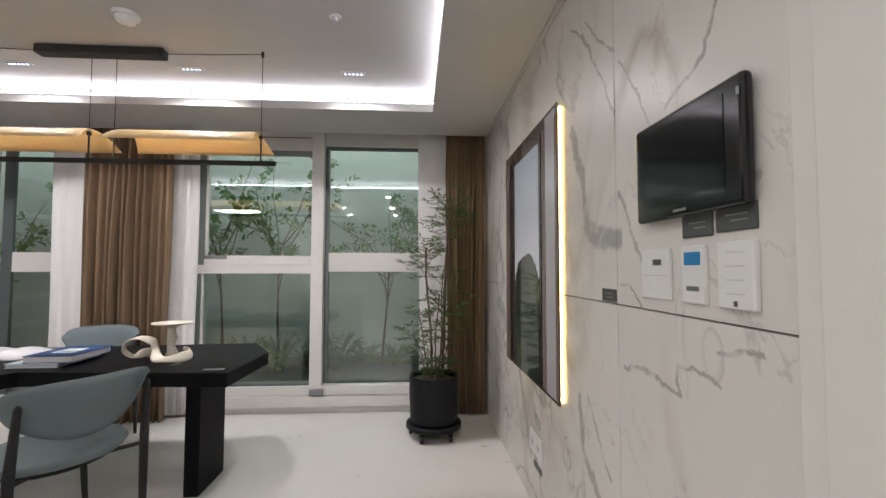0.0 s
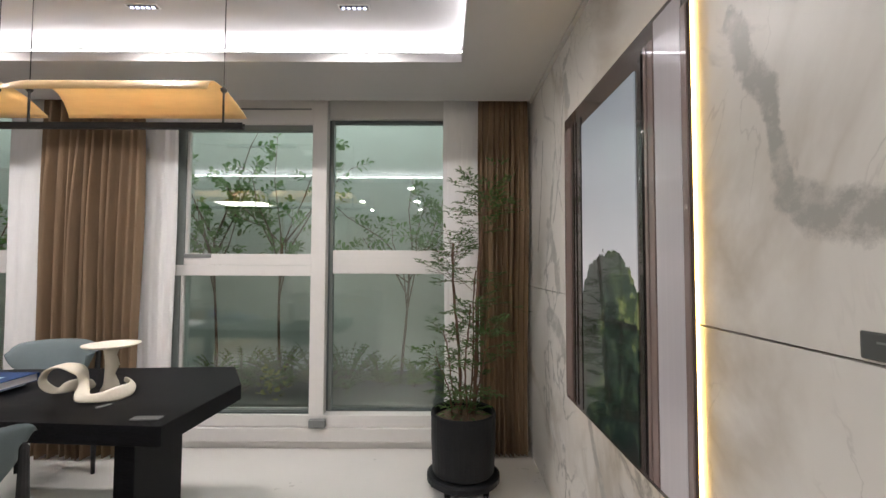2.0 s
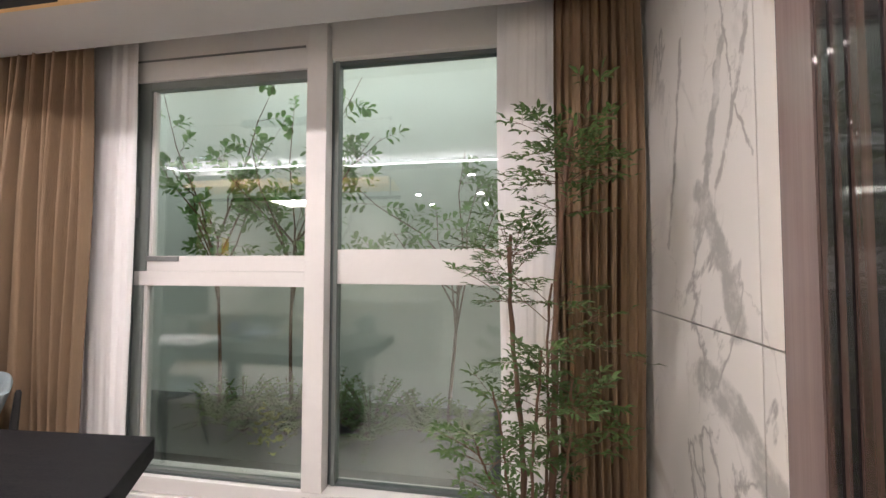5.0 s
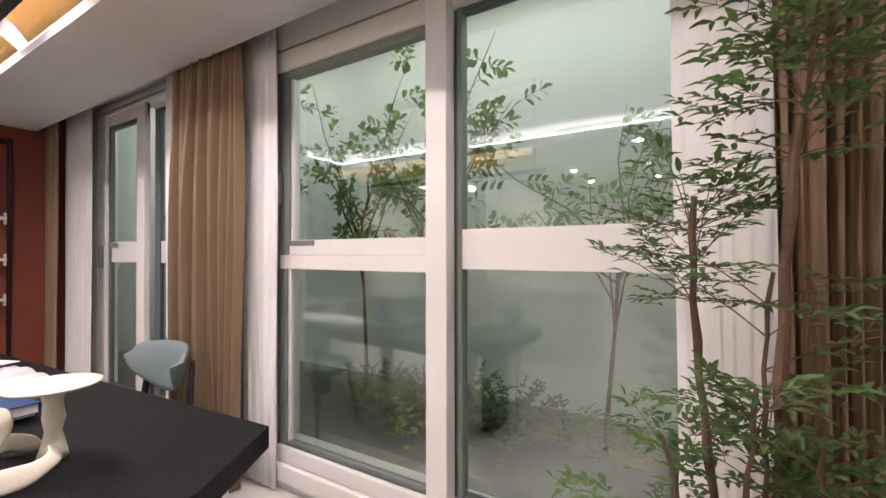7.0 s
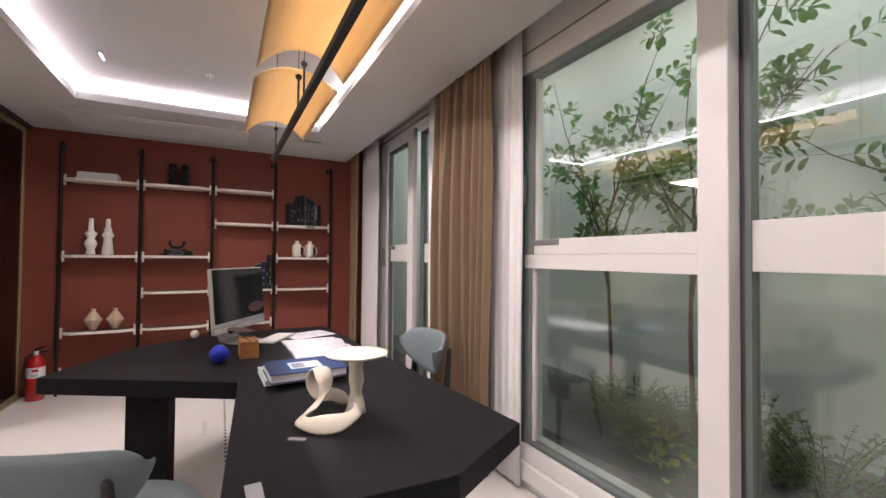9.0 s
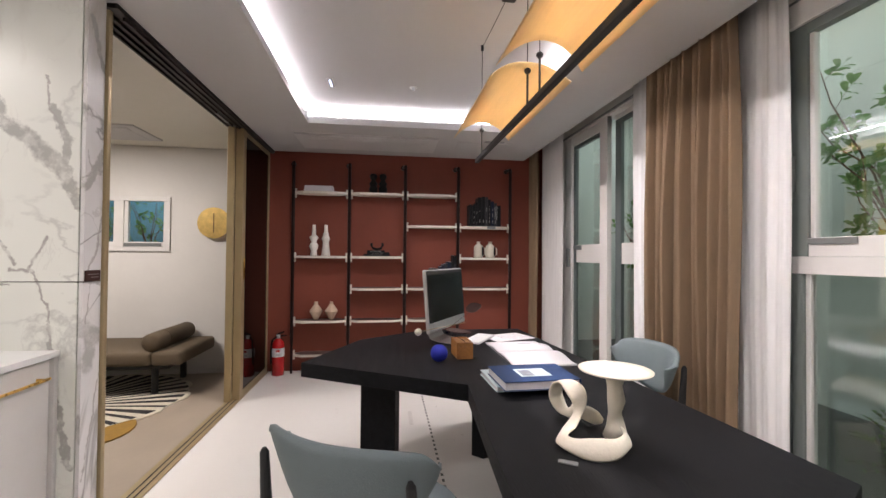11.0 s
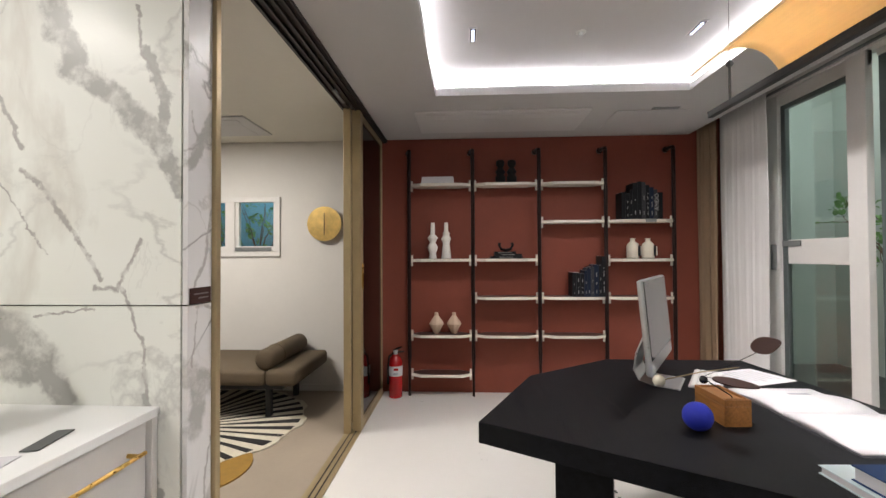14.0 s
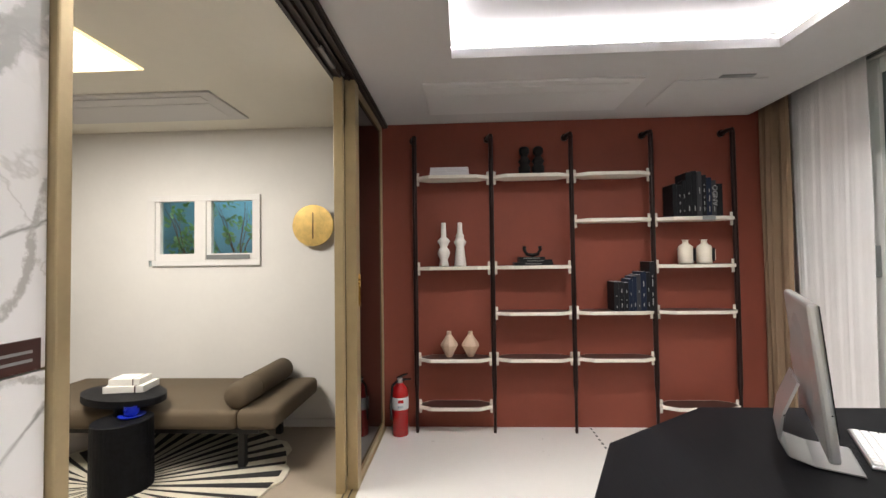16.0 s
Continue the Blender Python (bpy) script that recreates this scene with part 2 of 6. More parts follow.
SIDE_VEINS = (
    ('soft', 0.02, ((-2.05, 1.655), (-2.011, 1.59), (-1.983, 1.543), (-1.96, 1.484))),
    ('dark', 0.008, ((-2.05, 1.37), (-2.022, 1.27), (-2.007, 1.215), (-1.956, 1.11))),
    ('dark', 0.007, ((-1.977, 1.1), (-1.999, 1.1), (-2.048, 1.083))),
    ('dark', 0.005, ((-1.981, 1.09), (-1.972, 1.0), (-1.968, 0.93))),
    ('soft', 0.045, ((-1.956, 0.91), (-1.999, 0.87), (-2.048, 0.86))),
    ('soft', 0.045, ((-1.98, 0.86), (-1.985, 0.77))),
    ('dark', 0.006, ((-1.96, 1.633), (-1.977, 1.566))),
    ('dark', 0.007, ((-2.045, 0.7), (-1.99, 0.45), (-1.95, 0.3))),
    ('soft', 0.02, ((-1.97, 2.2), (-2.01, 2.05), (-2.05, 2.0))),
)


M_WALL = mat("white_plaster", (0.74, 0.72, 0.69), 0.75, vary=0.02, scale=3, bump=0.15, bump_scale=180)
# M_CEIL's paint with the bedroom's brighter, warmer light put into its colour
M_CEIL_LIT = mat("ceiling_paint_lit", (0.80, 0.775, 0.69), 0.8, vary=0.02, scale=2, bump=0.1, bump_scale=150)
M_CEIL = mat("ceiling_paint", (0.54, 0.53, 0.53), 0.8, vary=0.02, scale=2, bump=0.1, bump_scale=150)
M_RED = mat("oxide_red_paint", (0.215, 0.057, 0.037), 0.6, vary=0.05, scale=3, bump=0.2, bump_scale=220)
M_FLOOR = mat("pale_stone_floor", (0.70, 0.68, 0.655), 0.30, vary=0.015, scale=2.2, bump=0.05, bump_scale=30)
M_FLOOR2 = mat("greige_floor", (0.34, 0.28, 0.22), 0.5, vary=0.06, scale=3, bump=0.1, bump_scale=90)
M_MARBLE = marble_mat("veined_stone", amount=0.7, drawn=EAST_VEINS)
M_MARBLE_B = marble_mat("veined_stone_pillar", base=(0.775, 0.785, 0.735), shift=(3.1, 5.0, 1.3), amount=0.3, drawn=PILLAR_VEINS)
M_GREY_STONE = marble_mat("grey_veined_stone", base=(0.68, 0.665, 0.66), shift=(8.1, 2.0, 4.3), amount=0.8, drawn=SIDE_VEINS, axis="x")
M_JOINT = mat("dark_joint", (0.12, 0.11, 0.10), 0.8, vary=0)
M_FRAME = mat("white_window_frame", (0.74, 0.72, 0.70), 0.35, vary=0.02, scale=4)
M_GASKET = mat("dark_gasket", (0.10, 0.12, 0.12), 0.5, vary=0.05)
M_SASH = mat("grey_green_sash_profile", (0.20, 0.225, 0.215), 0.4, vary=0.03)
M_GREYMETAL = mat("grey_metal", (0.25, 0.26, 0.26), 0.4, metal=0.4)
M_GLASS = pane_mat("window_glass", (0.95, 0.985, 0.97), gain=3.2)
M_FILM = pane_mat("hazy_window_glass", (0.90, 0.94, 0.92), rough=0.075, gain=3.4, haze=0.10)
M_COURT = mat("court_render", (0.60, 0.66, 0.63), 0.8, vary=0.04, scale=2, bump=0.2)
M_COURT_FLOOR = mat("court_gravel", (0.12, 0.125, 0.12), 0.9, vary=0.15, scale=12, bump=0.8, bump_scale=120)
M_CURTAIN = mat("brown_curtain", (0.245, 0.166, 0.102), 0.85, vary=0.08, scale=20, bump=0.5, bump_scale=400, stretch=(1, 1, 0.2))
M_SHEER = mat("white_sheer_curtain", (0.93, 0.92, 0.92), 0.9, vary=0.03, scale=20, bump=0.3, bump_scale=400, stretch=(1, 1, 0.2))
M_BLACKWOOD = mat("black_stained_wood", (0.0050, 0.0053, 0.0074), 0.48, vary=0.45, scale=5, bump=0.8, bump_scale=40, stretch=(1, 9, 9))
M_CHAIR = mat("blue_grey_leather", (0.150, 0.188, 0.202), 0.55, vary=0.05, scale=6, bump=0.3, bump_scale=260)
M_BLACKMETAL = mat("black_metal", (0.012, 0.012, 0.013), 0.6, metal=0.0, vary=0.1)
M_POLE = mat("dark_bronze_pole", (0.022, 0.011, 0.010), 0.35, metal=0.4, vary=0.1)
M_SHELF = mat("cream_shelf", (0.72, 0.68, 0.60), 0.45, vary=0.03)
M_SHELF_LINE = mat("brass_bracket", (0.55, 0.45, 0.25), 0.4, metal=0.7)
M_BRASS = mat("brushed_brass", (0.42, 0.33, 0.19), 0.42, metal=0.55, vary=0.06, scale=10)
M_GOLD = mat("gold_leaf", (0.72, 0.50, 0.18), 0.32, metal=0.9, vary=0.15, scale=25, bump=0.3, bump_scale=70)
M_BRONZEGLASS = mat("dark_bronze_glass", (0.010, 0.005, 0.004), 0.05, vary=0)
M_TRACK = mat("dark_track", (0.03, 0.022, 0.02), 0.4, metal=0.4)
M_CASSETTE = mat("ceiling_unit_plastic", (0.60, 0.59, 0.585), 0.45, vary=0.01)
M_WHITE = mat("white_plastic", (0.78, 0.78, 0.77), 0.35, vary=0.01)
M_GREYPLATE = mat("dark_grey_plaque", (0.09, 0.095, 0.093), 0.45, vary=0.03)
M_SCREEN = mat("dark_screen_glass", (0.006, 0.007, 0.009), 0.10, vary=0)
M_SCREENBLUE = mat("lit_blue_display", (0.02, 0.14, 0.30), 0.3, vary=0, emit=0.3, emit_colour=(0.01, 0.16, 0.38))
M_BLACKGLOSS = mat("black_gloss_plastic", (0.010, 0.010, 0.012), 0.15, vary=0)
M_ALU = mat("silver_aluminium", (0.62, 0.63, 0.64), 0.3, metal=0.85, vary=0.02)
M_SHADE = mat("amber_veneer_shade", (0.80, 0.58, 0.30), 0.55, vary=0.06, scale=4, stretch=(0.3, 3, 3))
M_OAK = mat("honey_oak", (0.36, 0.155, 0.045), 0.45, vary=0.2, scale=14, stretch=(1, 8, 8))
M_BLUEBALL = mat("ultramarine_pigment", (0.010, 0.022, 0.36), 0.8, vary=0.08, scale=30, bump=0.3)
M_CREAM = mat("cream_plaster", (0.74, 0.68, 0.57), 0.6, vary=0.04, scale=14, bump=0.3, bump_scale=90)
M_PAPER = mat("paper", (0.60, 0.585, 0.61), 0.8, vary=0.02)
M_BLUECLOTH = mat("navy_cloth_cover", (0.012, 0.042, 0.135), 0.6, vary=0.08, bump=0.3, bump_scale=500)
M_PALEBLUE = mat("pale_blue_board", (0.55, 0.66, 0.68), 0.6, vary=0.02)
M_PICGREY = mat("printed_grey", (0.30, 0.31, 0.36), 0.6, vary=0.3, scale=40)
M_RIM = mat("dark_brown_lacquer", (0.05, 0.022, 0.018), 0.35, vary=0.1)
M_BOOKDARK = mat("dark_book_cloth", (0.008, 0.008, 0.010), 0.6, vary=0.1)
M_BOOKBLUE = mat("deep_blue_book_cloth", (0.005, 0.011, 0.030), 0.6, vary=0.1)
M_BOOKGREY = mat("grey_book_cloth", (0.020, 0.020, 0.024), 0.6, vary=0.1)
M_PRINT = mat("white_print", (0.30, 0.30, 0.29), 0.7, vary=0)
M_VASEWHITE = mat("white_ceramic", (0.78, 0.75, 0.70), 0.5, vary=0.02, bump=0.2)
M_CLAY = mat("pale_clay", (0.56, 0.42, 0.31), 0.7, vary=0.05, bump=0.3)
M_DARKCLAY = mat("black_clay", (0.012, 0.010, 0.010), 0.6, vary=0.1)
M_REDMETAL = mat("red_enamel", (0.38, 0.008, 0.010), 0.25, vary=0.03, coat=0.4)
M_POT = mat("charcoal_planter", (0.009, 0.010, 0.012), 0.5, vary=0.1, bump=0.3)
M_SOIL = mat("tan_bark_soil", (0.20, 0.14, 0.09), 0.95, vary=0.3, scale=60, bump=1.0, bump_scale=120)
M_STEM = mat("brown_stem", (0.15, 0.085, 0.055), 0.8, vary=0.2, scale=40, bump=0.5)
M_LEAF = mat("bamboo_leaf", (0.095, 0.175, 0.050), 0.5, vary=0.3, scale=7)
M_LEAF2 = mat("court_leaf", (0.20, 0.36, 0.13), 0.5, vary=0.3, scale=4)
M_LEAF3 = mat("bright_fern_leaf", (0.20, 0.34, 0.07), 0.5, vary=0.3, scale=5)
M_YELLOW = mat("yellow_green_leaf", (0.45, 0.48, 0.05), 0.5, vary=0.2)
M_SOFA = mat("olive_brown_upholstery", (0.105, 0.076, 0.046), 0.85, vary=0.06, scale=8, bump=0.4, bump_scale=350)
M_RUGC = mat("cream_wool", (0.62, 0.57, 0.46), 0.95, vary=0.06, scale=30, bump=0.7, bump_scale=250)
M_RUGB = mat("black_wool", (0.02, 0.018, 0.018), 0.95, vary=0.2, scale=30, bump=0.7, bump_scale=250)
M_MUSTARD = mat("mustard_wool", (0.30, 0.17, 0.03), 0.95, vary=0.1, scale=30, bump=0.7, bump_scale=250)
M_BLUECUP = mat("cobalt_glaze", (0.01, 0.03, 0.45), 0.3, vary=0.02)
M_VANITY = mat("pale_grey_lacquer", (0.60, 0.58, 0.56), 0.4, vary=0.02)
M_HANDLE = mat("polished_brass", (0.72, 0.46, 0.13), 0.28, metal=0.9, vary=0.04)
M_LED = glow("cove_led", (1.0, 0.96, 1.0), COVE_POWER)
M_LAMPLED = glow("pendant_led", (1.0, 0.78, 0.48), SHADE_POWER)
M_HALO = glow("picture_halo_led", (1.0, 0.66, 0.22), HALO_POWER)
M_SPOTWARM = glow("hall_downlight_led", (1.0, 0.9, 0.75), 5.0)
M_SPOT = glow("downlight_led", (0.75, 0.8, 1.0), 3.0)


# ---- mesh tools ----
def part(name, bm, material, parent=None, label="", smooth=False, kind=""):
    me = bpy.data.meshes.new(name)
    bmesh.ops.recalc_face_normals(bm, faces=bm.faces)
    for f in bm.faces:
        f.smooth = smooth
    bm.to_mesh(me)
    bm.free()
    me.materials.append(material)
    ob = new(name, me)
    ob.parent = parent
    return tagged(ob, label, kind=kind)


def thing(name, label, category, place=(0, 0, 0), turn=0.0, group=""):
    e = new(name)
    e.matrix_basis = pose(*place, 0, 0, turn)
    return tagged(e, label, category, group)


def box(x0, x1, y0, y1, z0, z1, bevel=0.0, bm=None, seg=2):
    bm = bm or bmesh.new()
    r = bmesh.ops.create_cube(bm, size=1.0)
    vs = r["verts"]
    for v in vs:
        v.co = Vector(((x0 + x1) / 2 + v.co.x * (x1 - x0), (y0 + y1) / 2 + v.co.y * (y1 - y0), (z0 + z1) / 2 + v.co.z * (z1 - z0)))
    if bevel:
        es = {e for v in vs for e in v.link_edges}
        bmesh.ops.bevel(bm, geom=list(es), offset=bevel, segments=seg, affect="EDGES", profile=0.5)
    return bm


def prism(points, z0, z1, bevel=0.0):
    """An upright prism over a polygon in the plan."""
    bm = bmesh.new()
    low = [bm.verts.new((x, y, z0)) for x, y in points]
    top = [bm.verts.new((x, y, z1)) for x, y in points]
    bm.faces.new(low[::-1])
    bm.faces.new(top)
    n = len(points)
    for i in range(n):
        bm.faces.new((low[i], low[(i + 1) % n], top[(i + 1) % n], top[i]))
    if bevel:
        bmesh.ops.bevel(bm, geom=list(bm.edges), offset=bevel, segments=2, affect="EDGES", profile=0.5)
    return bm


def lathe(profile, steps=28, bm=None, at=(0, 0)):
    """A body turned round z from (radius, height) pairs."""
    bm = bm or bmesh.new()
    rings = []
    for r, z in profile:
        rings.append([bm.verts.new((at[0] + r * math.cos(2 * math.pi * i / steps), at[1] + r * math.sin(2 * math.pi * i / steps), z)) for i in range(steps)])
    for a, b in zip(rings, rings[1:]):
        for i in range(steps):
            bm.faces.new((a[i], a[(i + 1) % steps], b[(i + 1) % steps], b[i]))
    for ring in (rings[0], rings[-1]):
        bm.faces.new(ring)
    return bm


def tube(points, radius, sides=8, bm=None, flat=1.0):
    """A tube along points; radius may be a list. flat: how wide it is across."""
    bm = bm or bmesh.new()
    pts = [Vector(p) for p in points]
    radii = radius if isinstance(radius, (list, tuple)) else [radius] * len(pts)
    rings = []
    for i, p in enumerate(pts):
        d = (pts[min(i + 1, len(pts) - 1)] - pts[max(i - 1, 0)]).normalized()
        a = d.cross(Vector((0, 0, 1)) if abs(d.z) < 0.9 else Vector((1, 0, 0))).normalized()
        b = d.cross(a)
        rings.append([bm.verts.new(p + (a * math.cos(2 * math.pi * k / sides) * flat + b * math.sin(2 * math.pi * k / sides)) * radii[i]) for k in range(sides)])
    for r0, r1 in zip(rings, rings[1:]):
        for k in range(sides):
            bm.faces.new((r0[k], r0[(k + 1) % sides], r1[(k + 1) % sides], r1[k]))
    bm.faces.new(rings[0])
    bm.faces.new(rings[-1])
    return bm


def structure(name, bm, material, label=""):
    return tagged(part(name, bm, material), label, kind="structure")


def see_through(m, share):
    """Lets light through a thin cloth or leaf."""
    nt = m.node_tree
    b = nt.nodes["Principled BSDF"]
    t, mix = nt.nodes.new("ShaderNodeBsdfTranslucent"), nt.nodes.new("ShaderNodeMixShader")
    mix.inputs[0].default_value = share
    if b.inputs["Base Color"].is_linked:
        nt.links.new(b.inputs["Base Color"].links[0].from_socket, t.inputs[0])
    nt.links.new(b.outputs[0], mix.inputs[1])
    nt.links.new(t.outputs[0], mix.inputs[2])
    nt.links.new(mix.outputs[0], nt.nodes["Material Output"].inputs[0])


see_through(M_SHEER, 0.15)
see_through(M_LEAF2, 0.4)
see_through(M_LEAF3, 0.4)
see_through(M_LEAF, 0.3)
see_through(M_SHADE, 0.25)
for m_, v_ in ((M_BLACKWOOD, 0.13), (M_BOOKDARK, 0.2), (M_BOOKBLUE, 0.25), (M_POT, 0.25), (M_POLE, 0.3), (M_DARKCLAY, 0.2), (M_CHAIR, 0.35), (M_RED, 0.25), (M_RIM, 0.3), (M_GREYPLATE, 0.3), (M_BRONZEGLASS, 0.2), (M_SCREEN, 0.38), (M_BLUECLOTH, 0.3)):
    m_.node_tree.nodes["Principled BSDF"].inputs["Specular IOR Level"].default_value = v_


# ---- structure: the study, x west to east, y south to north ----
RED_X, EAST_X, SOUTH_Y, CEIL_Y, WIN_Y, H = -4.68, 0.765, 0.715, 3.56, 3.85, 2.30
structure("floor", box(-1.94, 1.6, -2.6, 0.80, -0.12, 0.0), M_FLOOR, "pale polished stone floor of the hall")
structure("floor", box(RED_X - 0.1, 1.6, 0.80, 3.98, -0.12, 0.0), M_FLOOR, "pale polished stone floor of the study")
structure("floor", box(-4.8, -1.94, -3.2, 0.80, -0.12, 0.0), M_FLOOR2, "greige floor of the bedroom")
structure("wall_west", box(RED_X - 0.12, RED_X, 0.80, 3.98, 0, 2.6), M_RED, "oxide red painted wall")
structure("wall_bedroom_west", box(RED_X - 0.12, RED_X, -3.2, -1.04, 0, 2.4), M_WALL, "white plaster wall")
structure("wall_bedroom_west", box(RED_X - 0.12, RED_X, -0.14, 0.80, 0, 2.4), M_WALL, "white plaster wall")
structure("wall_bedroom_west", box(RED_X - 0.12, RED_X, -1.04, -0.14, 0, 1.235), M_WALL, "white plaster wall under the window")
structure("wall_bedroom_west", box(RED_X - 0.12, RED_X, -1.04, -0.14, 1.785, 2.4), M_WALL, "white plaster wall over the window")
structure("wall_bedroom_south", box(-4.8, -1.94, -3.3, -3.2, 0, 2.4), M_WALL)
structure("wall_hall_south", box(-1.94, 1.6, -2.7, -2.6, 0, 2.4), M_WALL)
structure("wall_hall_east", box(0.74, 0.90, -2.6, SOUTH_Y, 0, 2.4, 0.003), M_WALL, "white painted door lining")
structure("skirting", box(RED_X, RED_X + 0.012, -3.2, 0.80, 0, 0.06, 0.003), M_WALL, "white skirting")

# the pillar between hall and bedroom, faced with stone slabs above and below one joint
pillar = structure("wall_pillar", box(-2.050, -1.955, -3.2, 0.79, 0, 2.4), M_JOINT, "stone clad partition")
for z0, z1 in ((0, 1.098), (1.102, 2.3)):
    part("stone_slab", box(-1.955, -1.94, -1.0, 0.80, z0, z1, 0.001), M_MARBLE_B, pillar)
    part("stone_slab", box(-1.955, -1.94, -3.2, -1.004, z0, z1, 0.001), M_MARBLE_B, pillar)
    part("stone_slab", box(-2.050, -1.942, 0.804, 0.819, z0, z1, 0.001), M_GREY_STONE, pillar)

# east wall in slabs
east = structure("wall_east", box(EAST_X + 0.015, EAST_X + 0.15, SOUTH_Y - 0.05, 3.98, 0, 2.6), M_JOINT, "wall clad in veined white stone")
for y0, y1 in ((SOUTH_Y, 1.335), (1.339, 2.876), (2.88, 3.98)):
    for z0, z1 in ((0, 1.092), (1.096, 2.50 if y1 > 3 else 2.2995)):
        part("stone_slab", box(EAST_X, EAST_X + 0.015, y0, y1, z0, z1, 0.001), M_MARBLE, east)

# ceiling: the lower plane with a tray cut out of it
TX0, TX1, TY0, TY1, TZ = -3.64, 0.28, 1.38, 3.035, 2.45
# bedroom part: same paint as the rest, colour lifted to stand in for light
structure("ceiling", box(-4.8, -2.0, -3.3, 0.70, H, H + 0.045), M_CEIL_LIT, "painted bedroom ceiling, the room's warm light put into its colour")
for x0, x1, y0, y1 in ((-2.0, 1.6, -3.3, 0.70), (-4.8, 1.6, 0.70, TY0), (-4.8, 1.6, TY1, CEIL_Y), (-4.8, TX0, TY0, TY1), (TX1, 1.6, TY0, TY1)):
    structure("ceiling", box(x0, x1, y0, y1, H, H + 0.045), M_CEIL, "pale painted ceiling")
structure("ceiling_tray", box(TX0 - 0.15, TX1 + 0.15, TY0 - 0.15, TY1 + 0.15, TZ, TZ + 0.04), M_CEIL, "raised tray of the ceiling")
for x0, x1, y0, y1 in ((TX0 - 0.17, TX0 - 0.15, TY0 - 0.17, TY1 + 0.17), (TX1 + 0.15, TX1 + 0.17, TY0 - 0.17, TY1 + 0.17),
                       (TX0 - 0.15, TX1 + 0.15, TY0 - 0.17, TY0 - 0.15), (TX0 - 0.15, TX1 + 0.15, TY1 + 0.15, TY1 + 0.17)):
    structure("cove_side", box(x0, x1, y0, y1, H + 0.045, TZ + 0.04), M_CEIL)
cove = thing("cove_light", "white LED strip light hidden along the ceiling tray", "strip light")
for x0, x1, y0, y1 in ((TX0 - 0.07, TX0 - 0.05, TY0, TY1), (TX1 + 0.05, TX1 + 0.07, TY0, TY1),
                       (TX0 - 0.07, TX1 + 0.07, TY0 - 0.07, TY0 - 0.05), (TX0 - 0.07, TX1 + 0.07, TY1 + 0.05, TY1 + 0.07)):
    part("led_strip", box(x0, x1, y0, y1, H + 0.075, H + 0.085), M_LED, cove)
for x0, x1, y0, y1 in ((TX0 - 0.08, TX0 - 0.04, TY0 - 0.08, TY1 + 0.08), (TX1 + 0.04, TX1 + 0.08, TY0 - 0.08, TY1 + 0.08),
                       (TX0 - 0.04, TX1 + 0.04, TY0 - 0.08, TY0 - 0.04), (TX0 - 0.04, TX1 + 0.04, TY1 + 0.04, TY1 + 0.08)):
    part("led_carrier", box(x0, x1, y0, y1, H + 0.046, H + 0.0745), M_WHITE, cove)
structure("ceiling_trim", box(EAST_X - 0.022, EAST_X - 0.001, SOUTH_Y, CEIL_Y, H - 0.014, H - 0.001, 0.002), M_CEIL, "narrow trim between stone wall and ceiling")
structure("door_lining", box(0.722, 0.739, 0.30, 0.66, 0.0, 2.299, 0.004), M_WALL, "white raised door lining")
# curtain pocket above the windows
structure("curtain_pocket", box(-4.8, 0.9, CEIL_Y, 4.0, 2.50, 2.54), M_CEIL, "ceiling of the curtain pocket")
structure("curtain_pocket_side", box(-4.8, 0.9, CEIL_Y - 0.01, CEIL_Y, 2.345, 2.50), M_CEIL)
structure("roof_slab", box(-5.2, 1.7, -3.5, 3.95, 2.62, 2.75), M_CEIL)

# north wall round two windows
W1 = (-1.90, 0.62)
W2 = (-4.18, -2.42)
for x0, x1 in ((-4.8, W2[0]), (W2[1], W1[0]), (W1[1], 0.9)):
    structure("wall_north", box(x0, x1, 3.83, 3.98, 0, 2.62), M_WALL, "white plaster wall between the windows")
for x0, x1 in (W1, W2):
    structure("wall_north", box(x0, x1, 3.85, 3.98, 2.44, 2.62), M_WALL, "white plaster over the window")
    structure("wall_north", box(x0, x1, 3.85, 3.98, 0, 0.035), M_WALL, "white plaster under the window")
for x0, x1 in ((-4.66, -2.2), (-2.1, -1.905)):
    structure("baseboard", box(x0, x1, 3.818, 3.83, 0.0, 0.05, 0.002), M_WALL)


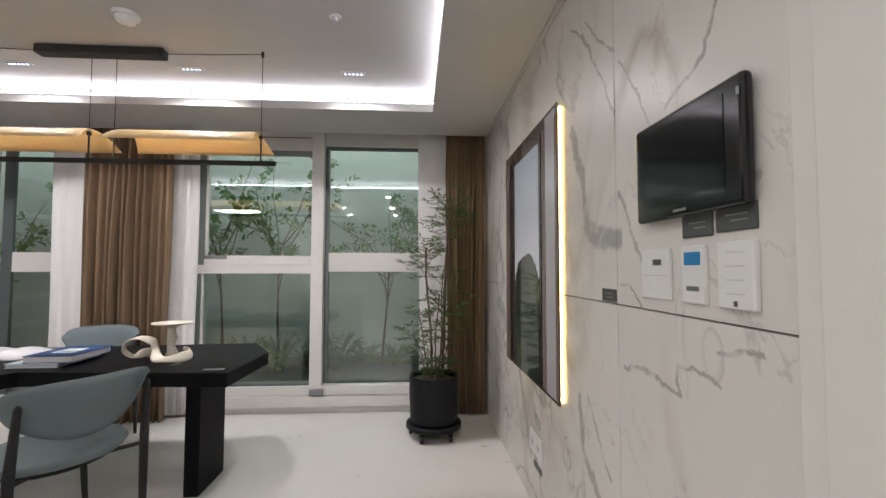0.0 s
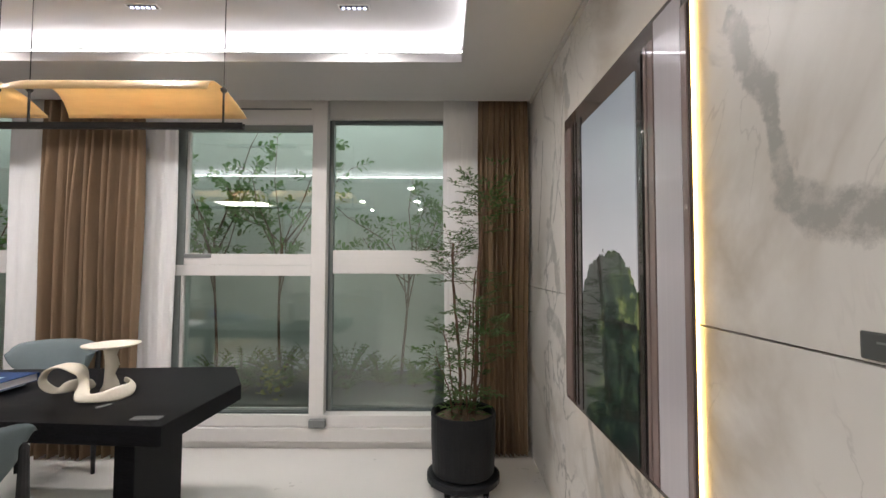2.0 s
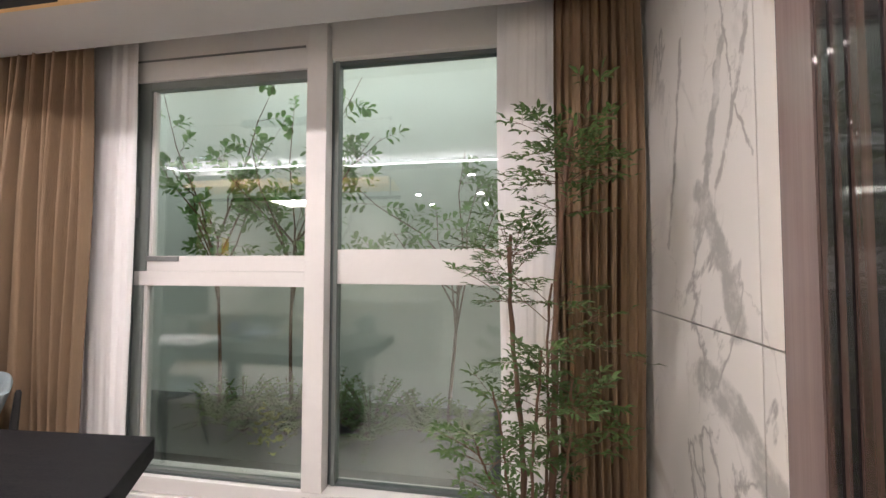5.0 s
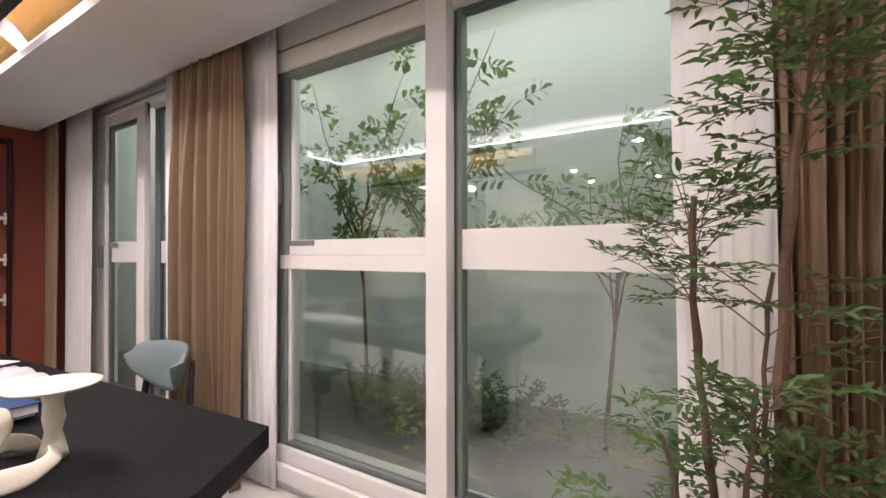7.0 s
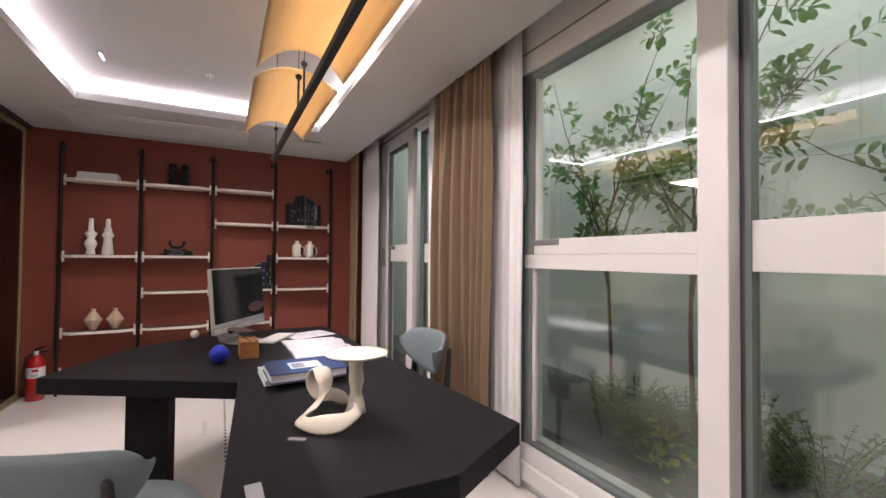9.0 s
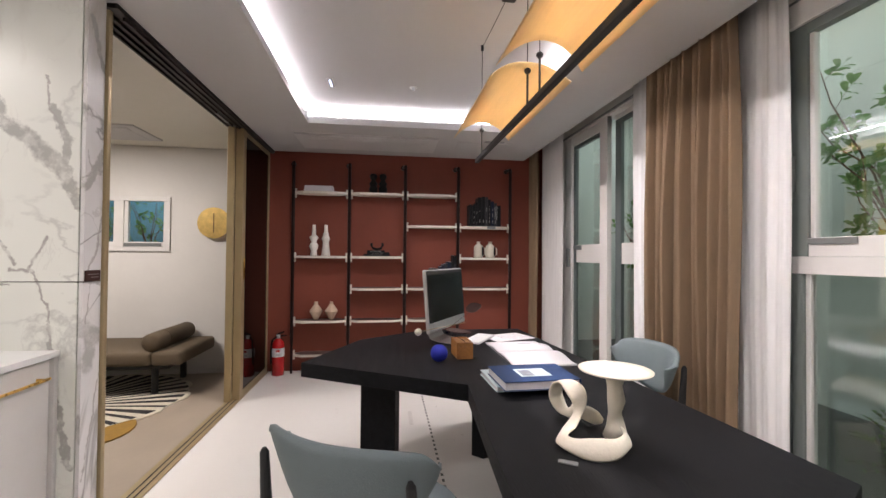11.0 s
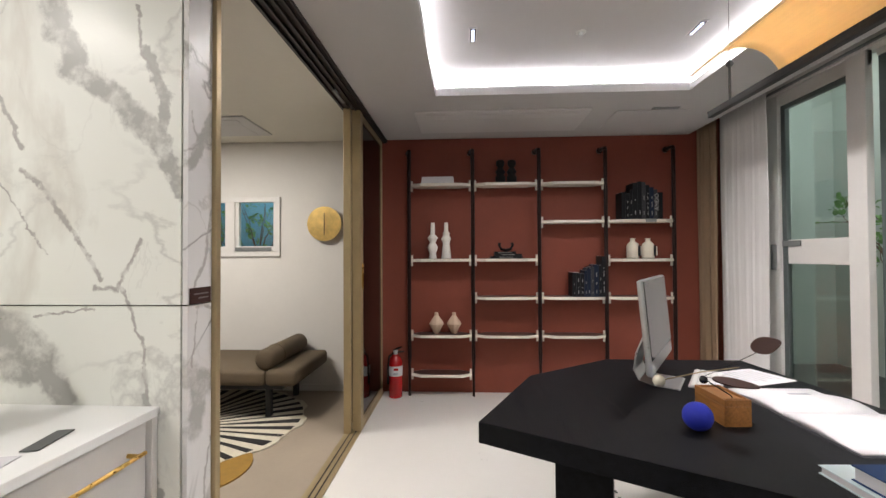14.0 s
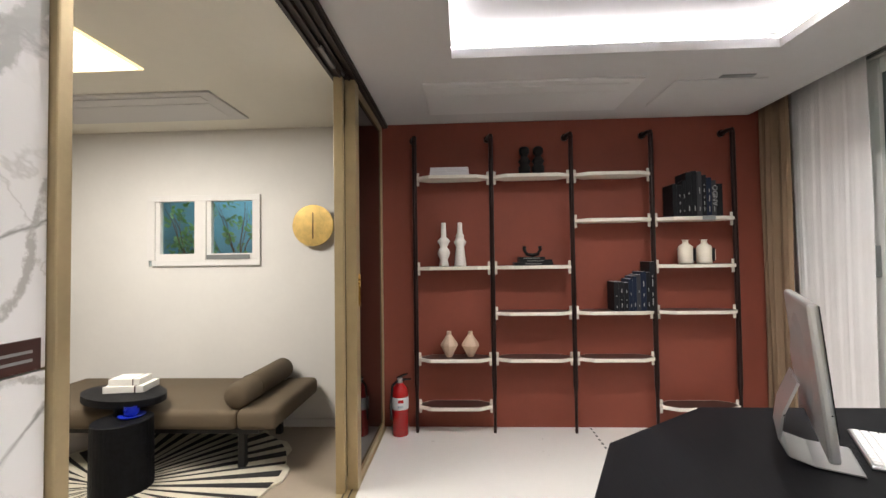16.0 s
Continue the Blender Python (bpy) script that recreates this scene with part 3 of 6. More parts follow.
def window(name, x0, x1, split, label, handle_x, stile=0.0, meet=0.11):
    """A tall two-leaf window from x0 to x1: outer frame, mullion, and in each leaf a gasket, upper and lower pane and a rail."""
    w = structure(name, box(x0, x1, 3.80, 3.90, 0.035, 0.125, 0.004), M_FRAME, label)
    part("window_frame", box(x0, x1, 3.80, 3.90, 2.37, 2.44, 0.004), M_FRAME, w)
    part("window_frame", box(x0, x0 + 0.075, 3.80, 3.90, 0.125, 2.37, 0.004), M_FRAME, w)
    part("window_frame", box(x1 - 0.075, x1, 3.80, 3.90, 0.125, 2.37, 0.004), M_FRAME, w)
    part("window_sill", box(x0, x1, 3.775, 3.80, 0.035, 0.075, 0.004), M_FRAME, w)
    part("window_track", box(x0 + 0.02, x1 - 0.02, 3.785, 3.80, 2.385, 2.40, 0.002), M_GREYMETAL, w)
    leaves = ((x0 + 0.075, split + 0.055, 3.815, 2.285), (split + 0.055, x1 - 0.075, 3.865, 2.335))
    for k, (a, b, y, top) in enumerate(leaves):
        left = a if k == 0 else a - 0.02
        st0, st1 = (0.0, 0.11) if k == 0 else (0.0, 0.06)
        leaf = part("sash", box(a, b, y, y + 0.03, 0.125, 0.155, 0.003), M_FRAME, w)
        part("sash_rail", box(a, b, y, y + 0.03, top - 0.0, 2.37, 0.003), M_FRAME, w)
        if k == 0:
            part("sash_stile", box(b - meet, b, y - 0.012, y + 0.03, 0.125, 2.40, 0.003), M_FRAME, w)
            if stile:
                part("sash_stile", box(a, a + stile, y - 0.012, y + 0.03, 0.125, 2.369, 0.003), M_FRAME, w)
        g0, g1 = (a + stile, b - meet) if k == 0 else (a + 0.0, b)
        z0 = 0.155
        gw = 0.08 if k and stile else 0.04
        for q in (box(g0, g0 + gw, y + 0.012, y + 0.04, z0, top), box(g1 - 0.012, g1, y + 0.012, y + 0.04, z0, top),
                  box(g0 + gw, g1 - 0.012, y + 0.012, y + 0.04, top - 0.03, top), box(g0 + gw, g1 - 0.012, y + 0.012, y + 0.04, z0, z0 + 0.015)):
            part("gasket", q, M_GASKET, w)
        part("rail", box(g0 + gw, g1 - 0.012, y + 0.018, y + 0.05, 1.165, 1.33, 0.003), M_FRAME, w, "white middle rail")
        part("pane", box(g0 + gw, g1 - 0.012, y + 0.028, y + 0.034, 1.33, top - 0.03), M_GLASS, w)
        part("pane", box(g0 + gw, g1 - 0.012, y + 0.028, y + 0.034, z0 + 0.015, 1.165), M_FILM, w, "hazy lower pane")
    part("pull_tab", box(split - 0.045, split + 0.045, 3.765, 3.80, 0.075, 0.122, 0.003), M_GREYMETAL, w, "grey metal track block")
    part("latch_label", box(handle_x, handle_x + 0.20, 3.822, 3.832, 1.285, 1.325, 0.003), M_GREYMETAL, w, "grey latch strip")
    part("window_handle", box(x0 + 0.175 if stile else x0 + 0.025, x0 + 0.20 if stile else x0 + 0.05, 3.77, 3.8025 if stile else 3.80, 1.12, 1.30, 0.006), M_GREYMETAL, w, "grey lever handle")
    return w



def large_window():
    """The large window: a near sash at the west with a slim grey vent frame, a mullion proud of it, a deeper sash at the east."""
    x0, x1, f = W1[0], W1[1], 3.745
    w = structure("window_1", box(x0, x1, f - 0.012, 3.90, 0.145, 0.222, 0.004), M_FRAME, "tall white two-leaf sliding window onto the light court")
    part("window_sill", box(x0, x1, f - 0.035, 3.90, 0.055, 0.142, 0.004), M_FRAME, w)
    part("window_plinth", box(x0, x1, f - 0.005, 3.90, 0.0, 0.054, 0.002), M_FRAME, w)
    part("window_frame", box(x0, -1.685, f, 3.90, 0.223, 2.499, 0.003), M_FRAME, w)
    part("window_frame", box(0.56, x1, f, 3.90, 0.223, 2.499, 0.003), M_FRAME, w)
    part("window_frame", box(-1.684, -0.716, f, 3.79, 2.205, 2.499, 0.003), M_FRAME, w)
    part("window_frame", box(-0.614, 0.559, f + 0.035, 3.86, 2.258, 2.499, 0.003), M_FRAME, w)
    part("frame_groove", box(-1.67, -0.73, f - 0.004, f - 0.001, 2.306, 2.316), M_GREYMETAL, w, "thin grey groove")
    part("mullion", box(-0.716, -0.615, f - 0.014, 3.80, 0.223, 2.41, 0.004), M_FRAME, w, "white meeting stile")
    g = f + 0.012
    for q, m_ in ((box(-1.684, -1.672, f + 0.004, 3.80, 0.223, 2.204), M_GASKET), (box(-1.671, -1.600, g, 3.80, 1.228, 2.204, 0.003), M_SASH), (box(-1.671, -1.622, g, 3.80, 0.223, 1.154, 0.003), M_SASH),
                  (box(-1.599, -1.580, g + 0.012, 3.80, 1.306, 2.160, 0.003), M_FRAME), (box(-1.621, -1.602, g + 0.012, 3.80, 0.246, 1.154, 0.003), M_FRAME),
                  (box(-1.599, -0.717, g, 3.80, 2.161, 2.204, 0.003), M_SASH), (box(-1.621, -0.717, g, 3.80, 0.223, 0.234), M_GASKET), (box(-1.621, -0.717, g + 0.01, 3.80, 0.2345, 0.245), M_SASH)):
        part("sash_profile", q, m_, w, "grey slim sash profile" if m_ is M_SASH else "")
    part("rail", box(-1.671, -0.717, g, 3.805, 1.155, 1.2275, 0.002), M_FRAME, w, "white middle rail")
    part("rail", box(-1.599, -0.717, g + 0.002, 3.805, 1.2285, 1.305, 0.002), M_FRAME, w, "white middle rail")
    part("latch_label", box(-1.597, -1.41, g - 0.004, g + 0.0015, 1.277, 1.303, 0.001), M_GREYMETAL, w, "grey latch strip")
    part("pane", box(-1.580, -0.717, 3.786, 3.792, 1.305, 2.161), M_GLASS, w)
    part("pane", box(-1.602, -0.717, 3.786, 3.792, 0.245, 1.155), M_FILM, w, "hazy lower pane")
    part("window_handle", box(-1.668, -1.648, f - 0.022, g, 1.50, 1.66, 0.005), M_GREYMETAL, w, "grey lever handle")
    y = 3.806
    for a_, b_, m_ in ((-0.700, -0.648, M_GASKET), (-0.647, -0.630, M_SASH), (-0.629, -0.606, M_GASKET), (-0.605, -0.586, M_SASH)):
        part("sash_profile", box(a_, b_, y + (0.010 if m_ is M_GASKET else 0.0), y + 0.05, 0.223, 2.257), m_, w, "grey slim sash profile" if m_ is M_SASH else "")
    part("sash_profile", box(-0.585, 0.559, y + 0.006, y + 0.05, 2.236, 2.257), M_GASKET, w)
    part("sash_profile", box(-0.585, 0.559, y + 0.006, y + 0.05, 0.223, 0.238), M_GASKET, w)
    part("rail", box(-0.585, 0.559, y, y + 0.045, 1.170, 1.335, 0.003), M_FRAME, w, "white middle rail")
    part("pane", box(-0.585, 0.559, y + 0.022, y + 0.028, 1.335, 2.236), M_GLASS, w)
    part("pane", box(-0.585, 0.559, y + 0.022, y + 0.028, 0.238, 1.170), M_FILM, w, "hazy lower pane")
    part("pull_tab", box(-0.705, -0.595, f - 0.05, f - 0.0125, 0.150, 0.200, 0.003), M_GREYMETAL, w, "grey metal track block")
    return w


large_window()
window("window_2", W2[0], W2[1], -3.35, "tall white two-leaf sliding window beside the shelves", -4.0, 0.145, 0.12)

# the light court behind the windows
structure("court_wall", box(-5.0, 1.4, 5.05, 5.15, -0.3, 3.2), M_COURT, "pale green rendered court wall")
structure("court_wall_end", box(-5.1, -5.0, 3.98, 5.15, -0.3, 3.2), M_COURT)
structure("court_wall_end", box(1.4, 1.5, 3.98, 5.15, -0.3, 3.2), M_COURT)
structure("court_roof", box(-5.1, 1.5, 3.98, 5.15, 3.2, 3.3), M_COURT)
structure("court_ground", box(-5.0, 1.4, 4.02, 5.05, -0.3, 0.20), M_COURT_FLOOR, "gravel bed of the light court")

# bedroom window
bw = structure("window_3", box(RED_X - 0.03, RED_X + 0.02, -1.00, -0.14, 1.235, 1.28, 0.003), M_FRAME, "small white two-leaf window in the bedroom")
part("window_frame", box(RED_X - 0.03, RED_X + 0.02, -1.04, -0.14, 1.74, 1.785, 0.003), M_FRAME, bw)
for a, b in ((-1.04, -0.98), (-0.66, -0.57), (-0.20, -0.14)):
    part("window_frame", box(RED_X - 0.03, RED_X + 0.02, a, b, 1.28, 1.74, 0.003), M_FRAME, bw)
for a, b in ((-0.98, -0.66), (-0.57, -0.20)):
    part("gasket", box(RED_X - 0.03, RED_X + 0.005, a, a + 0.035, 1.28, 1.74), M_FRAME, bw)
    part("gasket", box(RED_X - 0.03, RED_X + 0.005, a + 0.035, b, 1.28, 1.33), M_FRAME, bw)
    part("pane", box(RED_X - 0.02, RED_X - 0.014, a + 0.035, b, 1.33, 1.74), M_GLASS, bw)
part("label_strip", box(RED_X + 0.02, RED_X + 0.026, -0.56, -0.22, 1.285, 1.32), M_GREYMETAL, bw, "grey label strip")
structure("bedroom_court_wall", box(-5.9, -5.85, -2.2, 0.9, 0.6, 2.6), mat("blue_green_render", (0.15, 0.32, 0.42), 0.8), "blue-green court wall")
area("court_lamp_bedroom", (-5.35, -0.6, 2.5), (0.5, 1.4), 16, (0.8, 0.95, 1.0))
structure("bedroom_court_roof", box(-5.9, -4.8, -2.2, 0.9, 2.6, 2.65), M_COURT)

# ---- sliding doors between study and bedroom ----
door = structure("door_1", box(-3.86, -3.78, 0.775, 0.835, 0.005, 2.27, 0.003), M_BRASS, "brass framed sliding glass door, pushed open")
part("door_frame", box(-3.775, -3.735, 0.725, 0.775, 0.005, 2.27, 0.003), M_BRASS, door)
part("door_frame", box(-4.655, -4.62, 0.775, 0.82, 0.005, 2.27, 0.003), M_BRASS, door)
part("door_rail", box(-4.62, -3.86, 0.785, 0.825, 0.005, 0.05, 0.003), M_BRASS, door)
part("door_rail", box(-4.62, -3.86, 0.785, 0.825, 2.235, 2.27, 0.003), M_BRASS, door)
part("door_glass", box(-4.62, -3.86, 0.800, 0.810, 0.05, 2.235), M_BRONZEGLASS, door, "dark bronze glass")
part("door_glass", box(-4.62, -3.775, 0.750, 0.758, 0.05, 2.235), M_BRONZEGLASS, door, "dark bronze glass")
part("door_handle", box(-3.835, -3.82, 0.835, 0.845, 1.0, 1.18, 0.003), M_HANDLE, door, "recessed brass pull")
jamb = structure("door_jamb", box(-2.0765, -2.0515, 0.74, 0.832, 0.0, 2.27, 0.003), M_BRASS, "brass door jamb beside the stone pillar")
track = structure("door_track", box(-4.68, -2.0515, 0.70, 0.86, 2.278, 2.2985), M_TRACK, "dark ceiling track of the sliding doors")
for y in (0.722, 0.762, 0.802, 0.842):
    part("track_rib", box(-4.66, -2.13, y - 0.005, y + 0.005, 2.262, 2.278), M_TRACK, track)
part("roller", box(-3.62, -3.40, 0.752, 0.775, 2.258, 2.274, 0.003), M_GREYMETAL, track)
part("roller", box(-3.70, -3.66, 0.79, 0.80, 2.250, 2.274, 0.003), M_GREYMETAL, track)
sill = structure("door_threshold", box(-4.66, -2.0905, 0.73, 0.835, 0.0, 0.008, 0.002), M_BRASS, "brass floor track")
part("track_groove", box(-4.66, -2.13, 0.765, 0.773, 0.0085, 0.010), M_TRACK, sill)
part("track_groove", box(-4.66, -2.13, 0.798, 0.806, 0.0085, 0.010), M_TRACK, sill)


# ---- ceiling fittings ----
def downlight(x, y, turn, z=TZ):
    d = thing("downlight", "slim five-lens recessed downlight in the ceiling tray", "downlight", (x, y, z), turn, "recessed downlights")
    part("housing", box(-0.075, 0.075, -0.022, 0.022, -0.004, 0.012, 0.002), M_WHITE, d)
    part("louvre", box(-0.066, 0.066, -0.015, 0.015, -0.006, -0.0045), M_BLACKGLOSS, d)
    for k in range(5):
        part("lens", lathe([(0.008, -0.010), (0.009, -0.0065)], 10, at=(-0.05 + 0.025 * k, 0)), M_SPOT, d)
    lamp = area("downlight_lamp", (x, y, z - 0.014), (0.10, 0.02), DOWN_POWER, (1.0, 0.95, 0.93))
    lamp.data.spread = radians(150)
    return d


for x in (-0.24, -1.24, -2.26):
    downlight(x, 2.80, 0)
downlight(-3.15, 1.62, 0)
downlight(-3.15, 2.82, 0)
for x, y in ((-0.24, 2.19), (-3.16, 2.21)):
    s = thing("sprinkler_head", "small chrome sprinkler head on the ceiling", "sprinkler", (x, y, TZ), 0, "sprinkler heads")
    part("rose", lathe([(0.028, -0.004), (0.030, 0.004)], 16), M_WHITE, s, smooth=False)
    part("nozzle", lathe([(0.013, -0.022), (0.010, -0.014), (0.013, -0.004)], 12), M_ALU, s)
det = thing("smoke_detector", "round white smoke detector on the ceiling", "smoke detector", (-1.27, 2.24, TZ))
part("base", lathe([(0.060, -0.014), (0.062, -0.006), (0.062, 0.002)], 32), M_WHITE, det, smooth=False)
part("cap", lathe([(0.020, -0.044), (0.040, -0.040), (0.046, -0.022), (0.044, -0.014)], 32), M_WHITE, det)


def cassette(x0, x1, y0, y1, label):
    c = thing("air_conditioner", label, "ceiling air conditioner", ((x0 + x1) / 2, (y0 + y1) / 2, H))
    a, b = (x1 - x0) / 2, (y1 - y0) / 2
    part("panel", box(-a, a, -b, b, -0.014, 0.004, 0.006), M_CASSETTE, c)
    part("outlet_flap", box(a - 0.13, a - 0.05, -b + 0.08, b - 0.08, -0.020, -0.015, 0.003), M_CASSETTE, c)
    part("inlet_grille", box(-a + 0.05, a - 0.17, -b + 0.10, b - 0.10, -0.017, -0.0145, 0.002), M_CASSETTE, c)


cassette(-4.45, -3.93, 1.20, 2.50, "white slim ceiling cassette air conditioner in the study")
cassette(-4.42, -3.93, -1.40, -0.10, "white slim ceiling cassette air conditioner in the bedroom")
hatch = thing("access_hatch", "flush square ceiling hatch with a slotted vent", "ceiling hatch", (-4.22, 2.97, H))
part("hatch_panel", box(-0.21, 0.21, -0.27, 0.27, -0.006, 0.002, 0.002), M_CEIL, hatch)
part("vent_slot", box(0.23, 0.27, -0.03, 0.16, -0.006, 0.002, 0.002), M_GREYMETAL, hatch, "dark vent slot")
lp = thing("ceiling_panel_light", "square lit ceiling panel light in the bedroom", "ceiling light", (-3.23, -0.67, H))
part("frame", box(-0.40, 0.40, -0.40, 0.40, -0.010, 0.0, 0.003), mat("lit_white_rim", (0.8, 0.7, 0.5), 0.5, vary=0, emit=1.0, emit_colour=(1, 0.75, 0.4)), lp)
part("diffuser", box(-0.38, 0.38, -0.38, 0.38, -0.0125, -0.0105), glow("panel_diffuser", (1.0, 0.93, 0.8), 4.0), lp)
for x, y in ((-1.15, -0.15), (-0.25, -0.15), (-1.15, -1.15), (-0.25, -1.15), (-0.25, 1.05)):
    d = thing("round_downlight", "small round recessed downlight in the hall ceiling", "downlight", (x, y, H), 0, "hall downlights")
    part("bezel", lathe([(0.042, -0.003), (0.046, -0.002), (0.046, 0.004), (0.030, 0.004)], 24), M_WHITE, d)
    part("lens", lathe([(0.0, -0.0045), (0.036, -0.0040)], 20), M_SPOTWARM, d)
    area("hall_lamp", (x, y, H - 0.012), (0.07, 0.07), 8.5 if y < 1 else 4.0, (1.0, 0.95, 0.90))
sd = thing("sprinkler_head", "small chrome sprinkler head on the bedroom ceiling", "sprinkler", (-2.95, 0.12, H))
part("rose", lathe([(0.026, -0.004), (0.028, 0.004)], 16), M_WHITE, sd)
part("nozzle", lathe([(0.012, -0.02), (0.010, -0.012), (0.012, -0.004)], 12), M_GREYMETAL, sd)


# ---- curtains ----
def curtain(kind, x0, x1, y, z0, z1, folds, amp, material, label, seed, flare=0.0):
    rnd = random.Random(seed)
    bm = bmesh.new()
    n, rows = folds * 16, 10
    phase = [rnd.uniform(-1.1, 1.1) for _ in range(folds + 1)]
    gain = [rnd.uniform(0.3, 1.35) for _ in range(folds + 1)]
    grid = []
    for side in (0, 1):
        g = []
        for j in range(rows + 1):
            v = j / rows
            row = []
            for i in range(n + 1):
                u = i / n
                k = min(folds, int(u * folds))
                f = u * folds - k
                ph = phase[k] * (1 - f) + phase[min(folds, k + 1)] * f
                ga = gain[k] * (1 - f) + gain[min(folds, k + 1)] * f
                w = math.sin(2 * math.pi * (u * folds) + ph + 0.25 * math.sin(3 * v + k))
                w = 0.72 * w + 0.30 * math.sin(4 * math.pi * u * folds + 1.7 * ph) + 0.16 * math.sin(34.0 * u + seed + 2 * v)
                a = amp * ga * (0.55 + 0.45 * min(1, (1 - v) * 3)) * (1 + 0.25 * math.sin(5 * v + k * 1.7))
                sag = flare * (1 - v) * (u - 0.5) * 2
                row.append(bm.verts.new((x0 + (x1 - x0) * u + sag + 0.008 * math.sin(6 * v + 4 * u), y + w * a + side * 0.004, z0 + (z1 - z0) * v)))
            g.append(row)
        grid.append(g)
    for s in (0, 1):
        for j in range(rows):
            for i in range(n):
                q = grid[s]
                bm.faces.new((q[j][i], q[j][i + 1], q[j + 1][i + 1], q[j + 1][i]))
    for j in range(rows):
        for i in (0, n):
            bm.faces.new((grid[0][j][i], grid[0][j + 1][i], grid[1][j + 1][i], grid[1][j][i]))
    for i in range(n):
        for j in (0, rows):
            bm.faces.new((grid[0][j][i], grid[0][j][i + 1], grid[1][j][i + 1], grid[1][j][i]))
    c = part(kind, bm, material, smooth=True)
    return tagged(c, label, "curtain", "curtains")


curtain("curtain", 0.42, 0.745, 3.62, 0.01, 2.46, 10, 0.034, M_CURTAIN, "brown pleated floor-length curtain against the stone wall", 1)
curtain("sheer_curtain", 0.19, 0.50, 3.69, 0.02, 2.46, 8, 0.0018, M_SHEER, "white pleated sheer curtain beside the potted bamboo", 2)
curtain("curtain", -2.43, -2.09, 3.59, 0.01, 2.46, 5, 0.062, M_CURTAIN, "brown pleated curtain hanging between the windows", 3)
curtain("curtain", -2.13, -1.79, 3.59, 0.01, 2.46, 6, 0.062, M_CURTAIN, "brown pleated curtain beside a white sheer", 4)
curtain("sheer_curtain", -1.90, -1.62, 3.69, 0.02, 2.46, 4, 0.006, M_SHEER, "white sheer curtain at the edge of the large window", 5)
curtain("sheer_curtain", -2.76, -2.30, 3.70, 0.02, 2.46, 5, 0.004, M_SHEER, "white sheer curtain at the edge of the second window", 6)
curtain("curtain", -4.655, -4.38, 3.62, 0.01, 2.46, 4, 0.040, M_CURTAIN, "brown pleated curtain in the corner by the red wall", 7)
curtain("sheer_curtain", -4.44, -3.905, 3.69, 0.02, 2.46, 7, 0.0022, M_SHEER, "white sheer curtain beside the second window's handle", 8)
structure("curtain_rail", box(-4.66, 0.75, 3.59, 3.64, 2.465, 2.499), M_WHITE, "white double curtain rail")


# ---- the black table ----
table = thing("table", "large black stained wooden table with an angular top on slab legs", "table")
TOP = 0.68
part("tabletop", prism([(-2.25, 1.61), (-1.81, 2.372), (-0.765, 2.295), (-0.742, 2.82), (-0.937, 3.155), (-3.12, 3.00), (-3.125, 2.31), (-2.805, 1.865)], TOP - 0.07, TOP, 0.003), M_BLACKWOOD, table)
for foot_ in ([(-1.045, 2.46), (-0.968, 2.46), (-0.968, 2.757), (-1.045, 2.757)], [(-2.416, 1.895), (-2.344, 2.079), (-2.412, 2.106), (-2.484, 1.922)],
              [(-2.62, 2.555), (-2.562, 2.615), (-2.585, 2.668), (-2.75, 2.668), (-2.75, 2.59)]):
    part("leg", prism(foot_, 0, TOP - 0.07, 0.003), M_BLACKWOOD, table)


# ---- on the table ----
def sphere(r, at=(0, 0, 0), u=24, v=14, bm=None):
    bm = bm or bmesh.new()
    bmesh.ops.create_uvsphere(bm, u_segments=u, v_segments=v, radius=r, matrix=Matrix.Translation(at))
    return bm


imac = thing("desktop_computer", "all-in-one silver desktop computer standing on the black table", "computer")
imac.matrix_basis = pose(-2.715, 2.42, TOP, 0, 0, 148)
# local x runs along the screen, the screen faces -y
scr = part("screen_body", box(-0.278, 0.278, -0.012, 0.012, 0.085, 0.455, 0.008), M_ALU, imac)
scr.matrix_basis = pose(0, 0, 0, -5, 0, 0)
part("display", box(-0.270, 0.270, -0.0145, -0.0125, 0.145, 0.448), M_SCREEN, scr, "dark screen")
part("back_bulge", lathe([(0.05, 0.0), (0.14, 0.012), (0.17, 0.02)], 28), M_ALU, scr).matrix_basis = pose(0, 0.032, 0.27, 90, 0, 0) @ Matrix.Diagonal((1, 0.8, 1, 1))
bm = bmesh.new()
prof = [(-0.075, 0.004), (0.02, 0.006), (0.075, 0.02), (0.095, 0.06), (0.085, 0.13), (0.05, 0.22)]
for a, b in zip(prof, prof[1:]):
    q = [bm.verts.new((s * 0.10, y + o, z + 0.0)) for (y, z), o in ((a, 0), (b, 0)) for s in (-1, 1)]
    p = [bm.verts.new((v.co.x, v.co.y + 0.006, v.co.z + 0.004)) for v in q]
    for f in ((0, 1, 3, 2), (4, 6, 7, 5), (0, 4, 5, 1), (2, 3, 7, 6), (0, 2, 6, 4), (1, 5, 7, 3)):
        vs = q + p
        bm.faces.new([vs[i] for i in f])
part("stand", bm, M_ALU, imac)

kb = thing("keyboard", "thin white computer keyboard lying on the table", "keyboard")
kb.matrix_basis = pose(-2.74, 2.62, TOP, 0, 0, -32)
part("body", box(-0.15, 0.15, -0.06, 0.06, 0.0, 0.010, 0.004), M_ALU, kb)
for r in range(5):
    for c in range(13):
        part("key", box(-0.143 + c * 0.022, -0.125 + c * 0.022, -0.052 + r * 0.0215, -0.035 + r * 0.0215, 0.0105, 0.0135), M_WHITE, kb)

